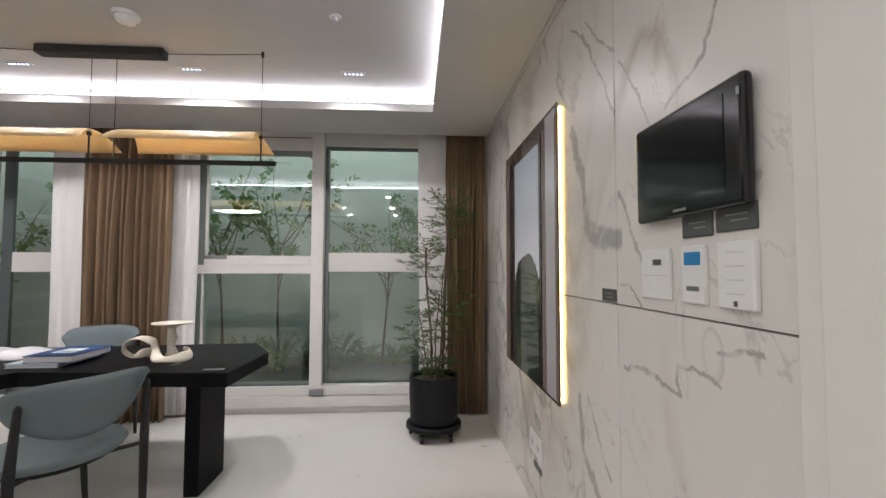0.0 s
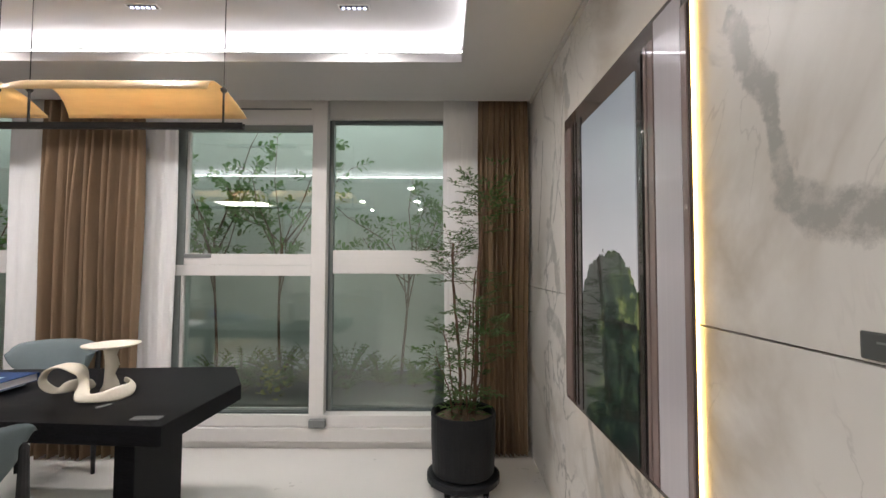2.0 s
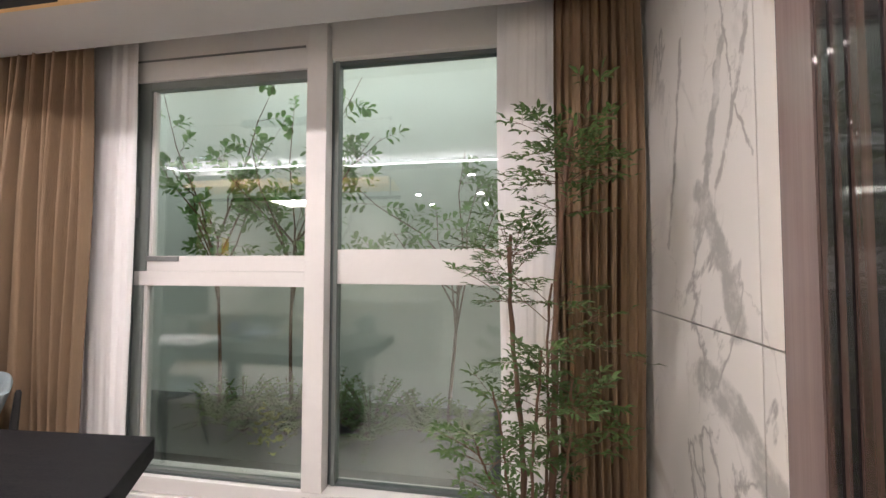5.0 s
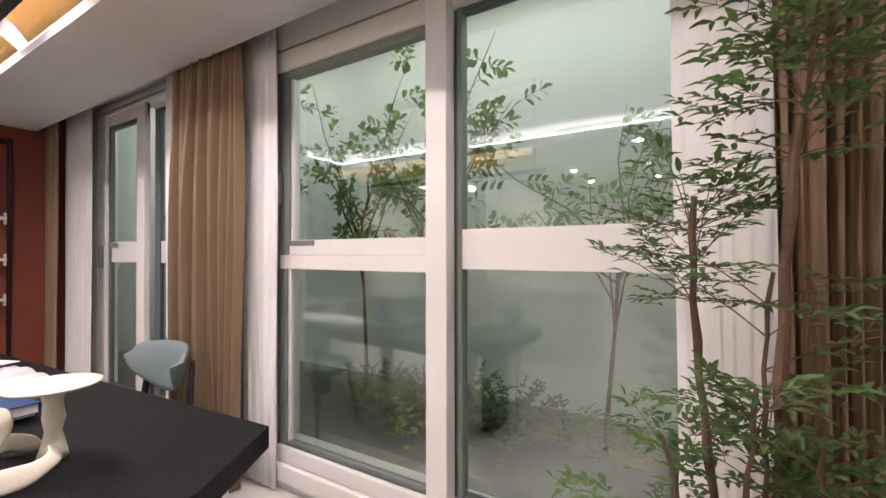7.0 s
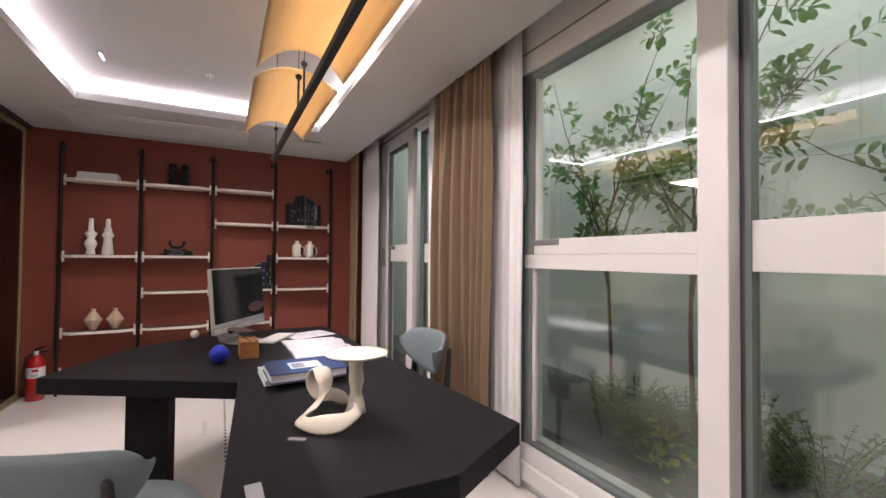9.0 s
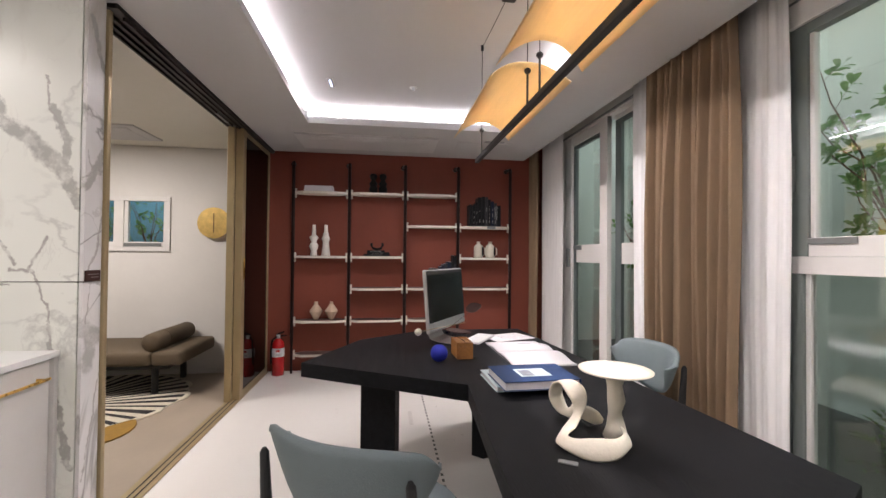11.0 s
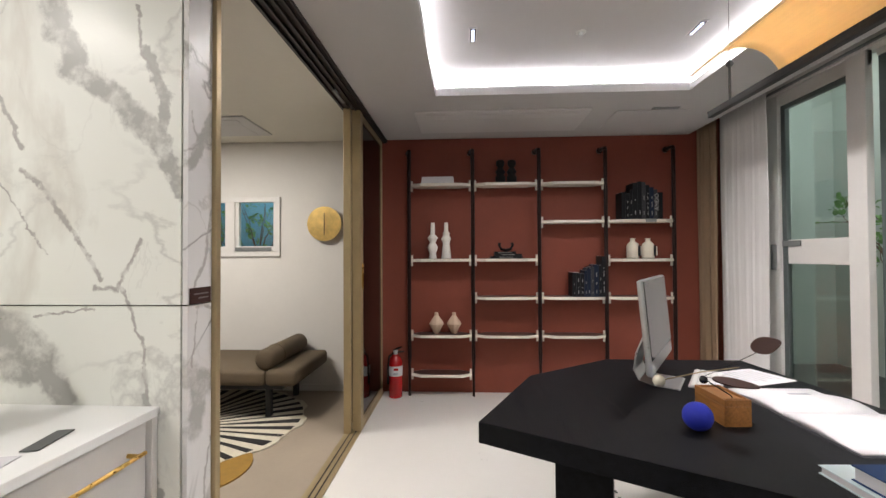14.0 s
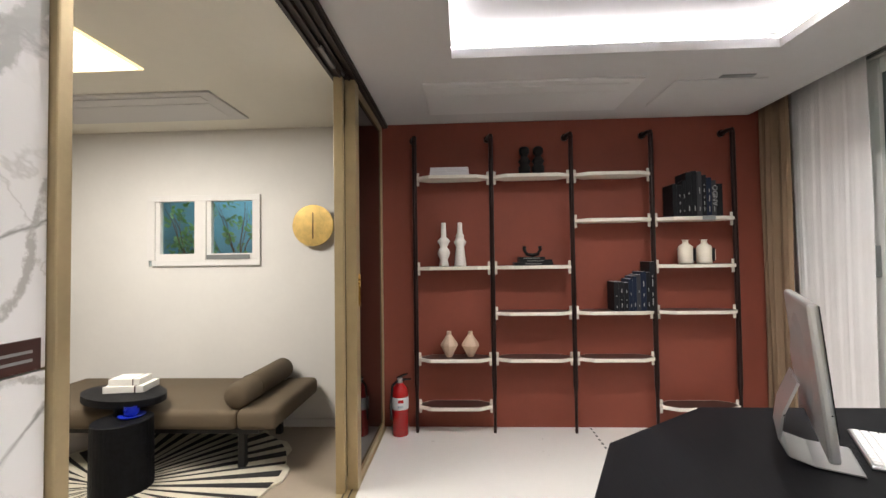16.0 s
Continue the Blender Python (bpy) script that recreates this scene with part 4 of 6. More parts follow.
wb = thing("wooden_box", "honey-coloured oak box with a dark handle on the table", "box")
wb.matrix_basis = pose(-2.319, 2.434, TOP, 0, 0, 2)
part("body", box(-0.083, 0.083, -0.043, 0.043, 0.0, 0.064, 0.002), M_OAK, wb)
for sy_ in (-1, 1):
    part("rim_board", box(-0.083, 0.083, min(sy_ * 0.036, sy_ * 0.043), max(sy_ * 0.036, sy_ * 0.043), 0.0645, 0.086, 0.0015), M_OAK, wb)
for sx_ in (-1, 1):
    part("rim_board", box(min(sx_ * 0.076, sx_ * 0.083), max(sx_ * 0.076, sx_ * 0.083), -0.0355, 0.0355, 0.0645, 0.086, 0.0015), M_OAK, wb)
part("lid", box(-0.074, 0.050, -0.034, 0.034, 0.066, 0.080, 0.002), M_OAK, wb, "sliding oak lid")
part("divider", box(0.054, 0.060, -0.034, 0.034, 0.0645, 0.083, 0.001), M_OAK, wb)
ball = thing("ball", "ultramarine blue ball resting on the black table", "ball", (-2.212, 2.298, TOP))
part("ball_body", sphere(0.044, (0, 0, 0.042), 32, 20), M_BLUEBALL, ball, smooth=True)
mob = thing("balance_mobile", "balancing table ornament with a cream ball, rods and brown wooden leaves", "ornament", (-2.275, 2.485, TOP))
part("foot", lathe([(0.022, 0), (0.022, 0.005), (0.004, 0.009), (0.003, 0.020)], 16), M_BLACKMETAL, mob)
part("upright", tube([(0, 0, 0.018), (0.003, -0.05, 0.09), (0.003, -0.125, 0.137)], 0.0020, 6), M_BLACKMETAL, mob)
part("pivot_ball", sphere(0.013, (0.003, -0.135, 0.140), 16, 10), M_BLACKGLOSS, mob, smooth=True)
part("rod", tube([(0.037, -0.293, 0.145), (0.015, -0.150, 0.168), (0.048, -0.049, 0.193)], 0.0018, 6), M_BRASS, mob)
part("ball", sphere(0.019, (0.037, -0.293, 0.145), 20, 12), M_CREAM, mob, smooth=True)
part("wire", tube([(0.003, -0.135, 0.150), (0.07, -0.10, 0.20), (0.135, -0.03, 0.270)], 0.0010, 5), M_BLACKMETAL, mob)
part("wire", tube([(0.003, -0.135, 0.150), (0.06, -0.12, 0.158), (0.105, -0.095, 0.160)], 0.0010, 5), M_BLACKMETAL, mob)
for at_leaf, turn_leaf, sx_, sy_ in (((0.135, -0.025, 0.281), (62, -18, 75), 0.080, 0.052), ((0.105, -0.095, 0.160), (10, 6, 70), 0.125, 0.062)):
    bm = bmesh.new()
    n = 22
    rim_ = []
    for k in range(n):
        a = 2 * math.pi * k / n
        taper = 1 - 0.35 * max(0.0, math.cos(a))
        rim_.append((0.5 * math.cos(a) * sx_, 0.5 * math.sin(a) * sy_ * taper))
    lf = part("leaf_disc", prism(rim_, -0.002, 0.002), M_RIM, mob, "brown wooden leaf")
    lf.matrix_basis = pose(*at_leaf, *turn_leaf)
ob_ = thing("open_book", "open art book with white pages lying on the table", "book")
ob_.matrix_basis = pose(-2.335, 2.79, TOP, 0, 0, 1)
for s in (-1, 1):
    bm = bmesh.new()
    n = 8
    up, lo = [], []
    for i in range(n + 1):
        u = i / n
        x, z = s * 0.285 * u, 0.004 + 0.020 * math.sin(math.pi * min(1, u * 1.25 + 0.06)) * (1 - 0.4 * u) + 0.004
        up.append([bm.verts.new((x, y, z)) for y in (-0.15, 0.17)])
        lo.append([bm.verts.new((x, y, 0.002)) for y in (-0.15, 0.17)])
    for i in range(n):
        bm.faces.new((up[i][0], up[i + 1][0], up[i + 1][1], up[i][1]))
        bm.faces.new((lo[i][0], lo[i][1], lo[i + 1][1], lo[i + 1][0]))
        for k in (0, 1):
            bm.faces.new((up[i][k], lo[i][k], lo[i + 1][k], up[i + 1][k]))
    bm.faces.new((up[n][0], lo[n][0], lo[n][1], up[n][1]))
    bm.faces.new((up[0][0], up[0][1], lo[0][1], lo[0][0]))
    part("page_leaf", bm, M_PAPER, ob_, "white page", True)
part("cover", box(-0.30, 0.30, -0.16, 0.18, 0.0, 0.002), M_BOOKGREY, ob_)
part("picture", box(0.12, 0.23, -0.09, 0.0, 0.0225, 0.0232), M_PICGREY, ob_, "small grey photograph").matrix_basis = pose(0, 0, -0.006, 0, 3, 0)
part("picture", box(-0.22, -0.10, 0.03, 0.11, 0.021, 0.0217), M_PICGREY, ob_, "small grey photograph").matrix_basis = pose(0, 0, 0.0, 0, -3, 0)
sh = thing("sheet_of_paper", "printed white sheets lying behind the keyboard", "paper")
sh.matrix_basis = pose(-2.80, 2.83, TOP, 0, 0, 20)
part("sheet", box(-0.105, 0.105, -0.148, 0.148, 0.0, 0.002), M_PAPER, sh)
for k in range(6):
    part("text_line", box(-0.08, 0.07 - 0.01 * (k % 3), 0.10 - k * 0.03, 0.106 - k * 0.03, 0.0022, 0.0026), M_PICGREY, sh)

def book(name, label, place, turn, sx, sy, th, cover, group="", patch=False):
    b = thing(name, label, "book", place, turn, group)
    part("page_block", box(-sx / 2 + 0.004, sx / 2 - 0.005, -sy / 2 + 0.005, sy / 2 - 0.005, 0.003, th - 0.003), M_PAPER, b)
    part("front_cover", box(-sx / 2, sx / 2, -sy / 2, sy / 2, th - 0.003, th, 0.001), cover, b)
    part("back_cover", box(-sx / 2, sx / 2, -sy / 2, sy / 2, 0.0, 0.003, 0.001), cover, b)
    part("spine", box(-sx / 2 - 0.003, -sx / 2, -sy / 2, sy / 2, 0.0, th, 0.001), cover, b)
    if patch:
        part("cover_picture", box(-0.065, 0.065, -0.05, 0.06, th + 0.0002, th + 0.0010), M_PALEBLUE, b, "pale photograph on the cover")
        part("cover_picture", box(0.005, 0.055, -0.03, 0.05, th + 0.0011, th + 0.0015), M_PICGREY, b, "grey building in the photograph")
    return b


book("book", "thick pale blue book under a navy one", (-1.83, 2.62, TOP), -88, 0.325, 0.255, 0.022, M_PALEBLUE, "books stacked on the table")
book("book", "large navy cloth book with a pale photograph on its cover", (-1.762, 2.628, TOP + 0.022), -88, 0.31, 0.245, 0.036, M_BLUECLOTH, "books stacked on the table", True)

# ribbon sculpture and dish
rib = thing("ribbon_sculpture", "looping cream plaster ribbon sculpture on the black table", "sculpture", (-1.292, 2.620, TOP))
ctrl = [(-0.030, 0.085, 0.014, (0, -0.4, 0.9)), (-0.075, 0.035, 0.030, (0, -0.3, 0.95)), (-0.125, 0.0, 0.016, (0.3, 0.9, 0.2)), (-0.168, -0.012, 0.052, (-0.26, 0.97, 0.0)),
        (-0.150, -0.012, 0.100, (-0.26, 0.97, -0.2)), (-0.090, -0.004, 0.120, (-0.35, 0.9, 0.25)), (-0.025, 0.0, 0.098, (-0.3, 0.7, 0.6)), (0.000, -0.012, 0.055, (0.4, 0.6, 0.6)),
        (0.030, -0.055, 0.022, (0.5, 0.7, 0.5)), (0.085, -0.098, 0.016, (0.1, 0.75, 0.6)), (0.145, -0.070, 0.016, (-0.2, 0.4, 0.9)), (0.175, 0.0, 0.022, (-0.5, 0.1, 0.85)),
        (0.155, 0.055, 0.034, (-0.5, -0.2, 0.8)), (0.110, 0.072, 0.040, (-0.3, -0.5, 0.75))]
pts, sides = [], []
for i in range(len(ctrl) - 1):
    q = [ctrl[max(i - 1, 0)], ctrl[i], ctrl[i + 1], ctrl[min(i + 2, len(ctrl) - 1)]]
    a, b, c, d = (Vector(v[:3]) for v in q)
    for k in range(6):
        t = k / 6
        pts.append(0.5 * (2 * b + (c - a) * t + (2 * a - 5 * b + 4 * c - d) * t * t + (3 * b - a - 3 * c + d) * t ** 3))
        sides.append(Vector(q[1][3]).lerp(Vector(q[2][3]), t))
pts.append(Vector(ctrl[-1][:3]))
sides.append(Vector(ctrl[-1][3]))
bm = bmesh.new()
rings = []
for i, p in enumerate(pts):
    d = (pts[min(i + 1, len(pts) - 1)] - pts[max(i - 1, 0)]).normalized()
    side = (sides[i] - d * sides[i].dot(d)).normalized()
    nrm = d.cross(side)
    ends = min(1.0, 0.35 + 0.3 * min(i, len(pts) - 1 - i))
    w, h = 0.024 * (1 + 0.22 * math.sin(i * 0.42)) * ends, 0.0058
    rings.append([bm.verts.new(p + side * w * math.cos(t) + nrm * h * math.sin(t)) for t in [2 * math.pi * k / 10 for k in range(10)]])
for r0, r1 in zip(rings, rings[1:]):
    for k in range(10):
        bm.faces.new((r0[k], r0[(k + 1) % 10], r1[(k + 1) % 10], r1[k]))
bm.faces.new(rings[0])
bm.faces.new(rings[-1])
rm = min(v.co.z for v in bm.verts)
for v in bm.verts:
    v.co.z -= rm
part("ribbon", bm, M_CREAM, rib, smooth=True)
dish = thing("pedestal_dish", "cream plaster dish on a knotted stem standing on the table", "dish", (-1.262, 2.712, TOP))
part("dish_plate", lathe([(0.0, 0.186), (0.03, 0.180), (0.078, 0.188), (0.105, 0.197), (0.107, 0.201), (0.078, 0.196), (0.0, 0.197)], 36), M_CREAM, dish, smooth=True)
part("stem", tube([(0, 0, 0.0), (0.004, 0, 0.03), (-0.006, 0.002, 0.07), (0.006, 0, 0.11), (-0.003, 0, 0.15), (0, 0, 0.187)], [0.036, 0.028, 0.019, 0.026, 0.022, 0.030], 16), M_CREAM, dish, smooth=True)
for x, y, r, k_ in ((-0.865, 2.372, 2, 1.0), (-1.12, 2.50, 60, 0.5)):
    tg = thing("sign_tag", "small clear acrylic notice lying on the table", "sign", (x, y, TOP), r, "acrylic notices")
    part("plate", box(-0.05 * k_, 0.05 * k_, -0.018 * k_, 0.018 * k_, 0.0, 0.004, 0.001), M_GREYMETAL, tg)


# ---- chairs: local seat looks along +y, its back at -y ----
def make_chair():
    c = thing("chair", "blue-grey leather dining chair with a curved back and black metal legs", "chair", group="chairs at the table")
    seat = lathe([(0.0, 0.405), (0.17, 0.41), (0.232, 0.425), (0.245, 0.445), (0.232, 0.462), (0.15, 0.470), (0.0, 0.468)], 36)
    for v in seat.verts:
        v.co.x *= 1.02
        v.co.y = v.co.y * 0.95 + 0.02
    part("seat", seat, M_CHAIR, c, smooth=True)
    bm = bmesh.new()
    n, m = 24, 10
    outer, inner = [], []
    for j in range(m + 1):
        v = j / m
        ro, ri = [], []
        for i in range(n + 1):
            u = math.sin(math.pi / 2 * (i / n * 2 - 1))
            half = 1 - abs(2 * v - 1) ** 2.6
            a = u * 0.98
            r = 0.275 + 0.02 * v + 0.012 * abs(u) ** 4
            tip = math.sqrt(max(0.02, 1 - (max(0, abs(u) - 0.80) / 0.20) ** 2))
            z0 = 0.535 + 0.12 * abs(u) ** 2.0
            z1 = 0.775 - 0.025 * abs(u) ** 3
            zc = z0 * 0.35 + z1 * 0.65
            z = zc + ((z0 + (z1 - z0) * v) - zc) * tip
            t = 0.006 + 0.013 * math.sqrt(max(0, half)) * math.sqrt(max(0, 1 - abs(u) ** 6))
            x, y = math.sin(a) * r, -math.cos(a) * r * 0.86 + 0.02
            nx, ny = math.sin(a), -math.cos(a)
            ro.append(bm.verts.new((x + nx * t, y + ny * t - 0.04 * v, z)))
            ri.append(bm.verts.new((x - nx * t, y - ny * t - 0.04 * v, z)))
        outer.append(ro)
        inner.append(ri)
    for j in range(m):
        for i in range(n):
            bm.faces.new((outer[j][i], outer[j][i + 1], outer[j + 1][i + 1], outer[j + 1][i]))
            bm.faces.new((inner[j][i], inner[j + 1][i], inner[j + 1][i + 1], inner[j][i + 1]))
        for i in (0, n):
            bm.faces.new((outer[j][i], outer[j + 1][i], inner[j + 1][i], inner[j][i]))
    for i in range(n):
        for j in (0, m):
            bm.faces.new((outer[j][i], outer[j][i + 1], inner[j][i + 1], inner[j][i]))
    part("backrest", bm, M_CHAIR, c, smooth=True)
    part("seat_frame", tube([(0.19 * math.sin(a), 0.02 + 0.17 * math.cos(a), 0.402) for a in [2 * math.pi * k / 20 for k in range(21)]], 0.010, 8), M_BLACKMETAL, c)
    for s in (-1, 1):
        part("leg", tube([(s * 0.226, -0.205, 0.0), (s * 0.224, -0.205, 0.25), (s * 0.222, -0.208, 0.46), (s * 0.214, -0.232, 0.70), (s * 0.213, -0.234, 0.712)], [0.010, 0.016, 0.018, 0.012, 0.006], 12), M_BLACKMETAL, c)
        part("leg", tube([(s * 0.20, 0.20, 0.0), (s * 0.15, 0.15, 0.405)], [0.010, 0.016], 12), M_BLACKMETAL, c)
        part("arm_bracket", tube([(s * 0.222, -0.206, 0.43), (s * 0.13, -0.11, 0.405)], 0.009, 8), M_BLACKMETAL, c)
    return c


chair = make_chair()
chair.matrix_basis = pose(-1.325, 2.015, 0, 0, 0, 60)
second = copy_thing(chair, pose(-2.095, 3.18, 0, 0, 0, 180))
tagged(second, "blue-grey leather dining chair between the table and the curtains")

# ---- pendant lamp over the table ----
pend = thing("pendant_lamp", "long black pendant lamp with two arched amber veneer shades", "pendant lamp")
part("bar", box(-2.60, -0.64, 2.558, 2.582, 1.786, 1.804, 0.004), M_BLACKMETAL, pend)
for y0, y1 in ((2.558, 2.562), (2.578, 2.582)):
    part("bar_lip", box(-2.60, -0.64, y0, y1, 1.802, 1.811), M_BLACKMETAL, pend)
part("light_line", box(-2.58, -0.66, 2.565, 2.575, 1.8045, 1.8055), M_LAMPLED, pend, "lit strip on the bar")
part("canopy", box(-1.96, -1.27, 2.54, 2.61, TZ - 0.055, TZ - 0.001, 0.01), M_BLACKMETAL, pend)
for x0, x1 in ((-1.45, -0.735), (-2.37, -1.62)):
    bm = bmesh.new()
    n, m = 18, 16
    up, lo = [], []
    for i in range(n + 1):
        u = i / n * 2 - 1
        z = 1.962 - 0.082 * abs(u) ** 2.2
        y = 2.555 + 0.158 * u
        row, row2 = [], []
        for j in range(m + 1):
            v = j / m
            x = x0 + (x1 - x0) * v + 0.040 * (u * u) * (1 if v > 0.5 else -1) * abs(2 * v - 1) ** 2
            row.append(bm.verts.new((x, y, z + 0.004)))
            row2.append(bm.verts.new((x, y, z)))
        up.append(row)
        lo.append(row2)
    for g in (up, lo):
        for i in range(n):
            for j in range(m):
                bm.faces.new((g[i][j], g[i][j + 1], g[i + 1][j + 1], g[i + 1][j]))
    for i in range(n):
        for j in (0, m):
            bm.faces.new((up[i][j], lo[i][j], lo[i + 1][j], up[i + 1][j]))
    for j in range(m):
        for i in (0, n):
            bm.faces.new((up[i][j], up[i][j + 1], lo[i][j + 1], lo[i][j]))
    part("shade", bm, M_SHADE, pend, "amber translucent veneer shade", True)
for x in (-0.725, -1.53, -1.665, -2.47):
    part("cable", tube([(x, 2.57, 1.965), (x, 2.57, TZ - (0.05 if -1.9 < x < -1.3 else 0))], 0.0018, 6), M_BLACKMETAL, pend)
    part("rod", tube([(x, 2.57, 1.806), (x, 2.57, 1.955)], 0.0045, 8), M_BLACKMETAL, pend)
    part("knuckle", lathe([(0.008, 1.940), (0.013, 1.948), (0.013, 1.955), (0.006, 1.962)], 12, at=(x, 2.57)), M_BLACKMETAL, pend)
for x0, x1 in ((-1.27, -0.725), (-1.96, -2.47)):
    part("feed_cable", tube([(x0, 2.57, TZ - 0.03), ((x0 + x1) / 2, 2.57, TZ - 0.024), (x1, 2.57, TZ - 0.012)], 0.002, 6), M_BLACKMETAL, pend)
for x in (-0.725, -2.47):
    part("ceiling_clip", lathe([(0.008, TZ - 0.03), (0.008, TZ)], 10, at=(x, 2.57)), M_BLACKMETAL, pend)


# ---- potted bamboo ----
def leaves(spots, fold=0.25, oval=False):
    """One mesh of folded pointed leaves from (place, direction, length, width)."""
    v, f = [], []
    for p, d, ln, w in spots:
        d = d.normalized()
        s = d.cross(Vector((random.uniform(-0.4, 0.4), random.uniform(-0.4, 0.4), 1))).normalized()
        n = s.cross(d)
        k = len(v)
        droop = Vector((0, 0, -0.12 * ln))
        wa, wb_, wc = (0.30, 0.50, 0.44) if oval else (0.40, 0.46, 0.22)
        mid_ = 0.58 if oval else 0.48
        v += [p, p + d * ln * 0.22 + s * w * wa, p + d * ln * mid_ + s * w * wb_ + n * w * fold, p + d * ln * 0.84 + s * w * wc + droop * 0.5, p + d * ln + droop,
              p + d * ln * 0.84 - s * w * wc + droop * 0.5, p + d * ln * mid_ - s * w * wb_ + n * w * fold, p + d * ln * 0.22 - s * w * wa, p + d * ln * 0.5]
        f += [(k + i, k + (i + 1) % 8, k + 8) for i in range(8)]
    me = bpy.data.meshes.new("leaves")
    me.from_pydata([tuple(x) for x in v], [], f)
    return me


def leaf_part(name, spots, material, parent, label, fold=0.25, oval=False):
    ob = new(name, leaves(spots, fold, oval))
    ob.data.materials.append(material)
    ob.parent = parent
    return tagged(ob, label, kind="stuff")


PX, PY = 0.30, 3.21
plant = thing("potted_bamboo", "tall leafy bamboo plant in a charcoal planter on casters", "plant", (PX, PY, 0))
part("planter", lathe([(0.150, 0.10), (0.168, 0.12), (0.176, 0.28), (0.178, 0.425), (0.174, 0.435), (0.162, 0.430), (0.160, 0.37), (0.0, 0.36)], 40), M_POT, plant, smooth=False)
part("dolly", lathe([(0.185, 0.066), (0.198, 0.072), (0.198, 0.100), (0.185, 0.106), (0.0, 0.106)], 36), M_POT, plant)
for k in range(5):
    a = 0.4 + k * 2 * math.pi / 5
    w = part("caster", tube([(0.17 * math.cos(a) - 0.012, 0.17 * math.sin(a), 0.027), (0.17 * math.cos(a) + 0.012, 0.17 * math.sin(a), 0.027)], 0.027, 14), M_BLACKGLOSS, plant)
    part("caster_fork", box(0.17 * math.cos(a) - 0.016, 0.17 * math.cos(a) + 0.016, 0.17 * math.sin(a) - 0.008, 0.17 * math.sin(a) + 0.008, 0.04, 0.07), M_BLACKMETAL, plant)
soil = lathe([(0.160, 0.395), (0.12, 0.402), (0.06, 0.405), (0.0, 0.404)], 28)
part("soil", soil, M_SOIL, plant, smooth=True)
rnd = random.Random(11)
spots, twigs = [], bmesh.new()


def spray(p, a, el, ln, leaf=0.042):
    """A compound leaf: a stalk with paired side stalks, narrow leaflets in pairs on each and one at every tip."""
    d = Vector((math.cos(a) * math.cos(el), math.sin(a) * math.cos(el), math.sin(el)))
    side = Vector((-math.sin(a), math.cos(a), 0))
    axis = [p + d * ln * u + Vector((0, 0, -0.20 * ln * u * u)) for u in (0, 0.25, 0.5, 0.75, 1.0)]
    tube(axis, [0.0016, 0.0013, 0.0011, 0.0008, 0.0005], 4, twigs)
    spots.append((axis[-1], d, leaf, leaf * 0.30))
    for i in (1, 2, 3, 4):
        for s_ in (-1, 1):
            if rnd.random() < 0.10:
                continue
            sub = (d * 0.55 + side * s_ * rnd.uniform(0.7, 1.1) + Vector((0, 0, rnd.uniform(-0.25, 0.30)))).normalized()
            sl = ln * (0.42 - 0.07 * i) * rnd.uniform(0.8, 1.15)
            if i == 4:
                spots.append((axis[i] - d * 0.02, sub, leaf * rnd.uniform(0.8, 1.1), leaf * 0.30))
                continue
            tube([axis[i], axis[i] + sub * sl], [0.0008, 0.0005], 3, twigs)
            spots.append((axis[i] + sub * sl, sub, leaf * rnd.uniform(0.85, 1.2), leaf * 0.32))
            for u in (0.45, 0.85):
                for s2 in (-1, 1):
                    dd = sub * 0.7 + sub.cross(Vector((0, 0, 1))) * s2 * 0.8 + Vector((0, 0, rnd.uniform(-0.3, 0.2)))
                    spots.append((axis[i] + sub * sl * u, dd, leaf * rnd.uniform(0.7, 1.1), leaf * 0.28))


# canes: foot, top, height, thickness, sprays in the crown, sprays lower down
CANES = ((-0.02, 0.0, -0.055, 0.13, 1.36, 0.0085, 17, 6), (0.045, 0.02, 0.130, 0.06, 1.72, 0.0110, 24, 10), (0.01, -0.05, 0.02, -0.08, 1.02, 0.0050, 5, 4), (-0.02, 0.04, -0.12, 0.05, 0.86, 0.0042, 4, 3),
         (0.06, -0.02, 0.12, -0.07, 0.94, 0.0045, 6, 5), (-0.05, -0.03, -0.14, -0.07, 0.74, 0.0040, 5, 3), (0.03, 0.05, 0.08, 0.10, 1.20, 0.0050, 6, 5))
for n, (x0, y0, x1, y1, h, thick, crown_, low_) in enumerate(CANES):
    path = []
    for i in range(14):
        u = i / 13
        path.append(Vector((x0 + (x1 - x0) * u + 0.010 * math.sin(6 * u + n) + 0.004 * (i % 2), y0 + (y1 - y0) * u + 0.010 * math.sin(8 * u + 2 * n), 0.39 + (h - 0.39) * u)))
    part("stem", tube(path, [thick * (1.0 - 0.30 * i / 13) * (1.28 if i % 3 == 0 else 1.0) for i in range(14)], 8), M_STEM, plant)
    tall = h > 1.15
    for k in range(crown_):
        u = rnd.uniform(0.80, 1.0)
        p = path[0].lerp(path[-1], u)
        p = path[min(13, int(u * 13))].copy()
        spray(p, k * 2.4 + rnd.uniform(-0.4, 0.4), radians(rnd.uniform(2, 62)), rnd.uniform(0.17, 0.31) if tall else rnd.uniform(0.12, 0.20))
    for k in range(low_):
        u = rnd.uniform(0.10, 0.62) if tall else rnd.uniform(0.15, 0.8)
        spray(path[int(u * 13)].copy(), rnd.uniform(0, 6.28), radians(rnd.uniform(-8, 45)), rnd.uniform(0.11, 0.22), 0.038)
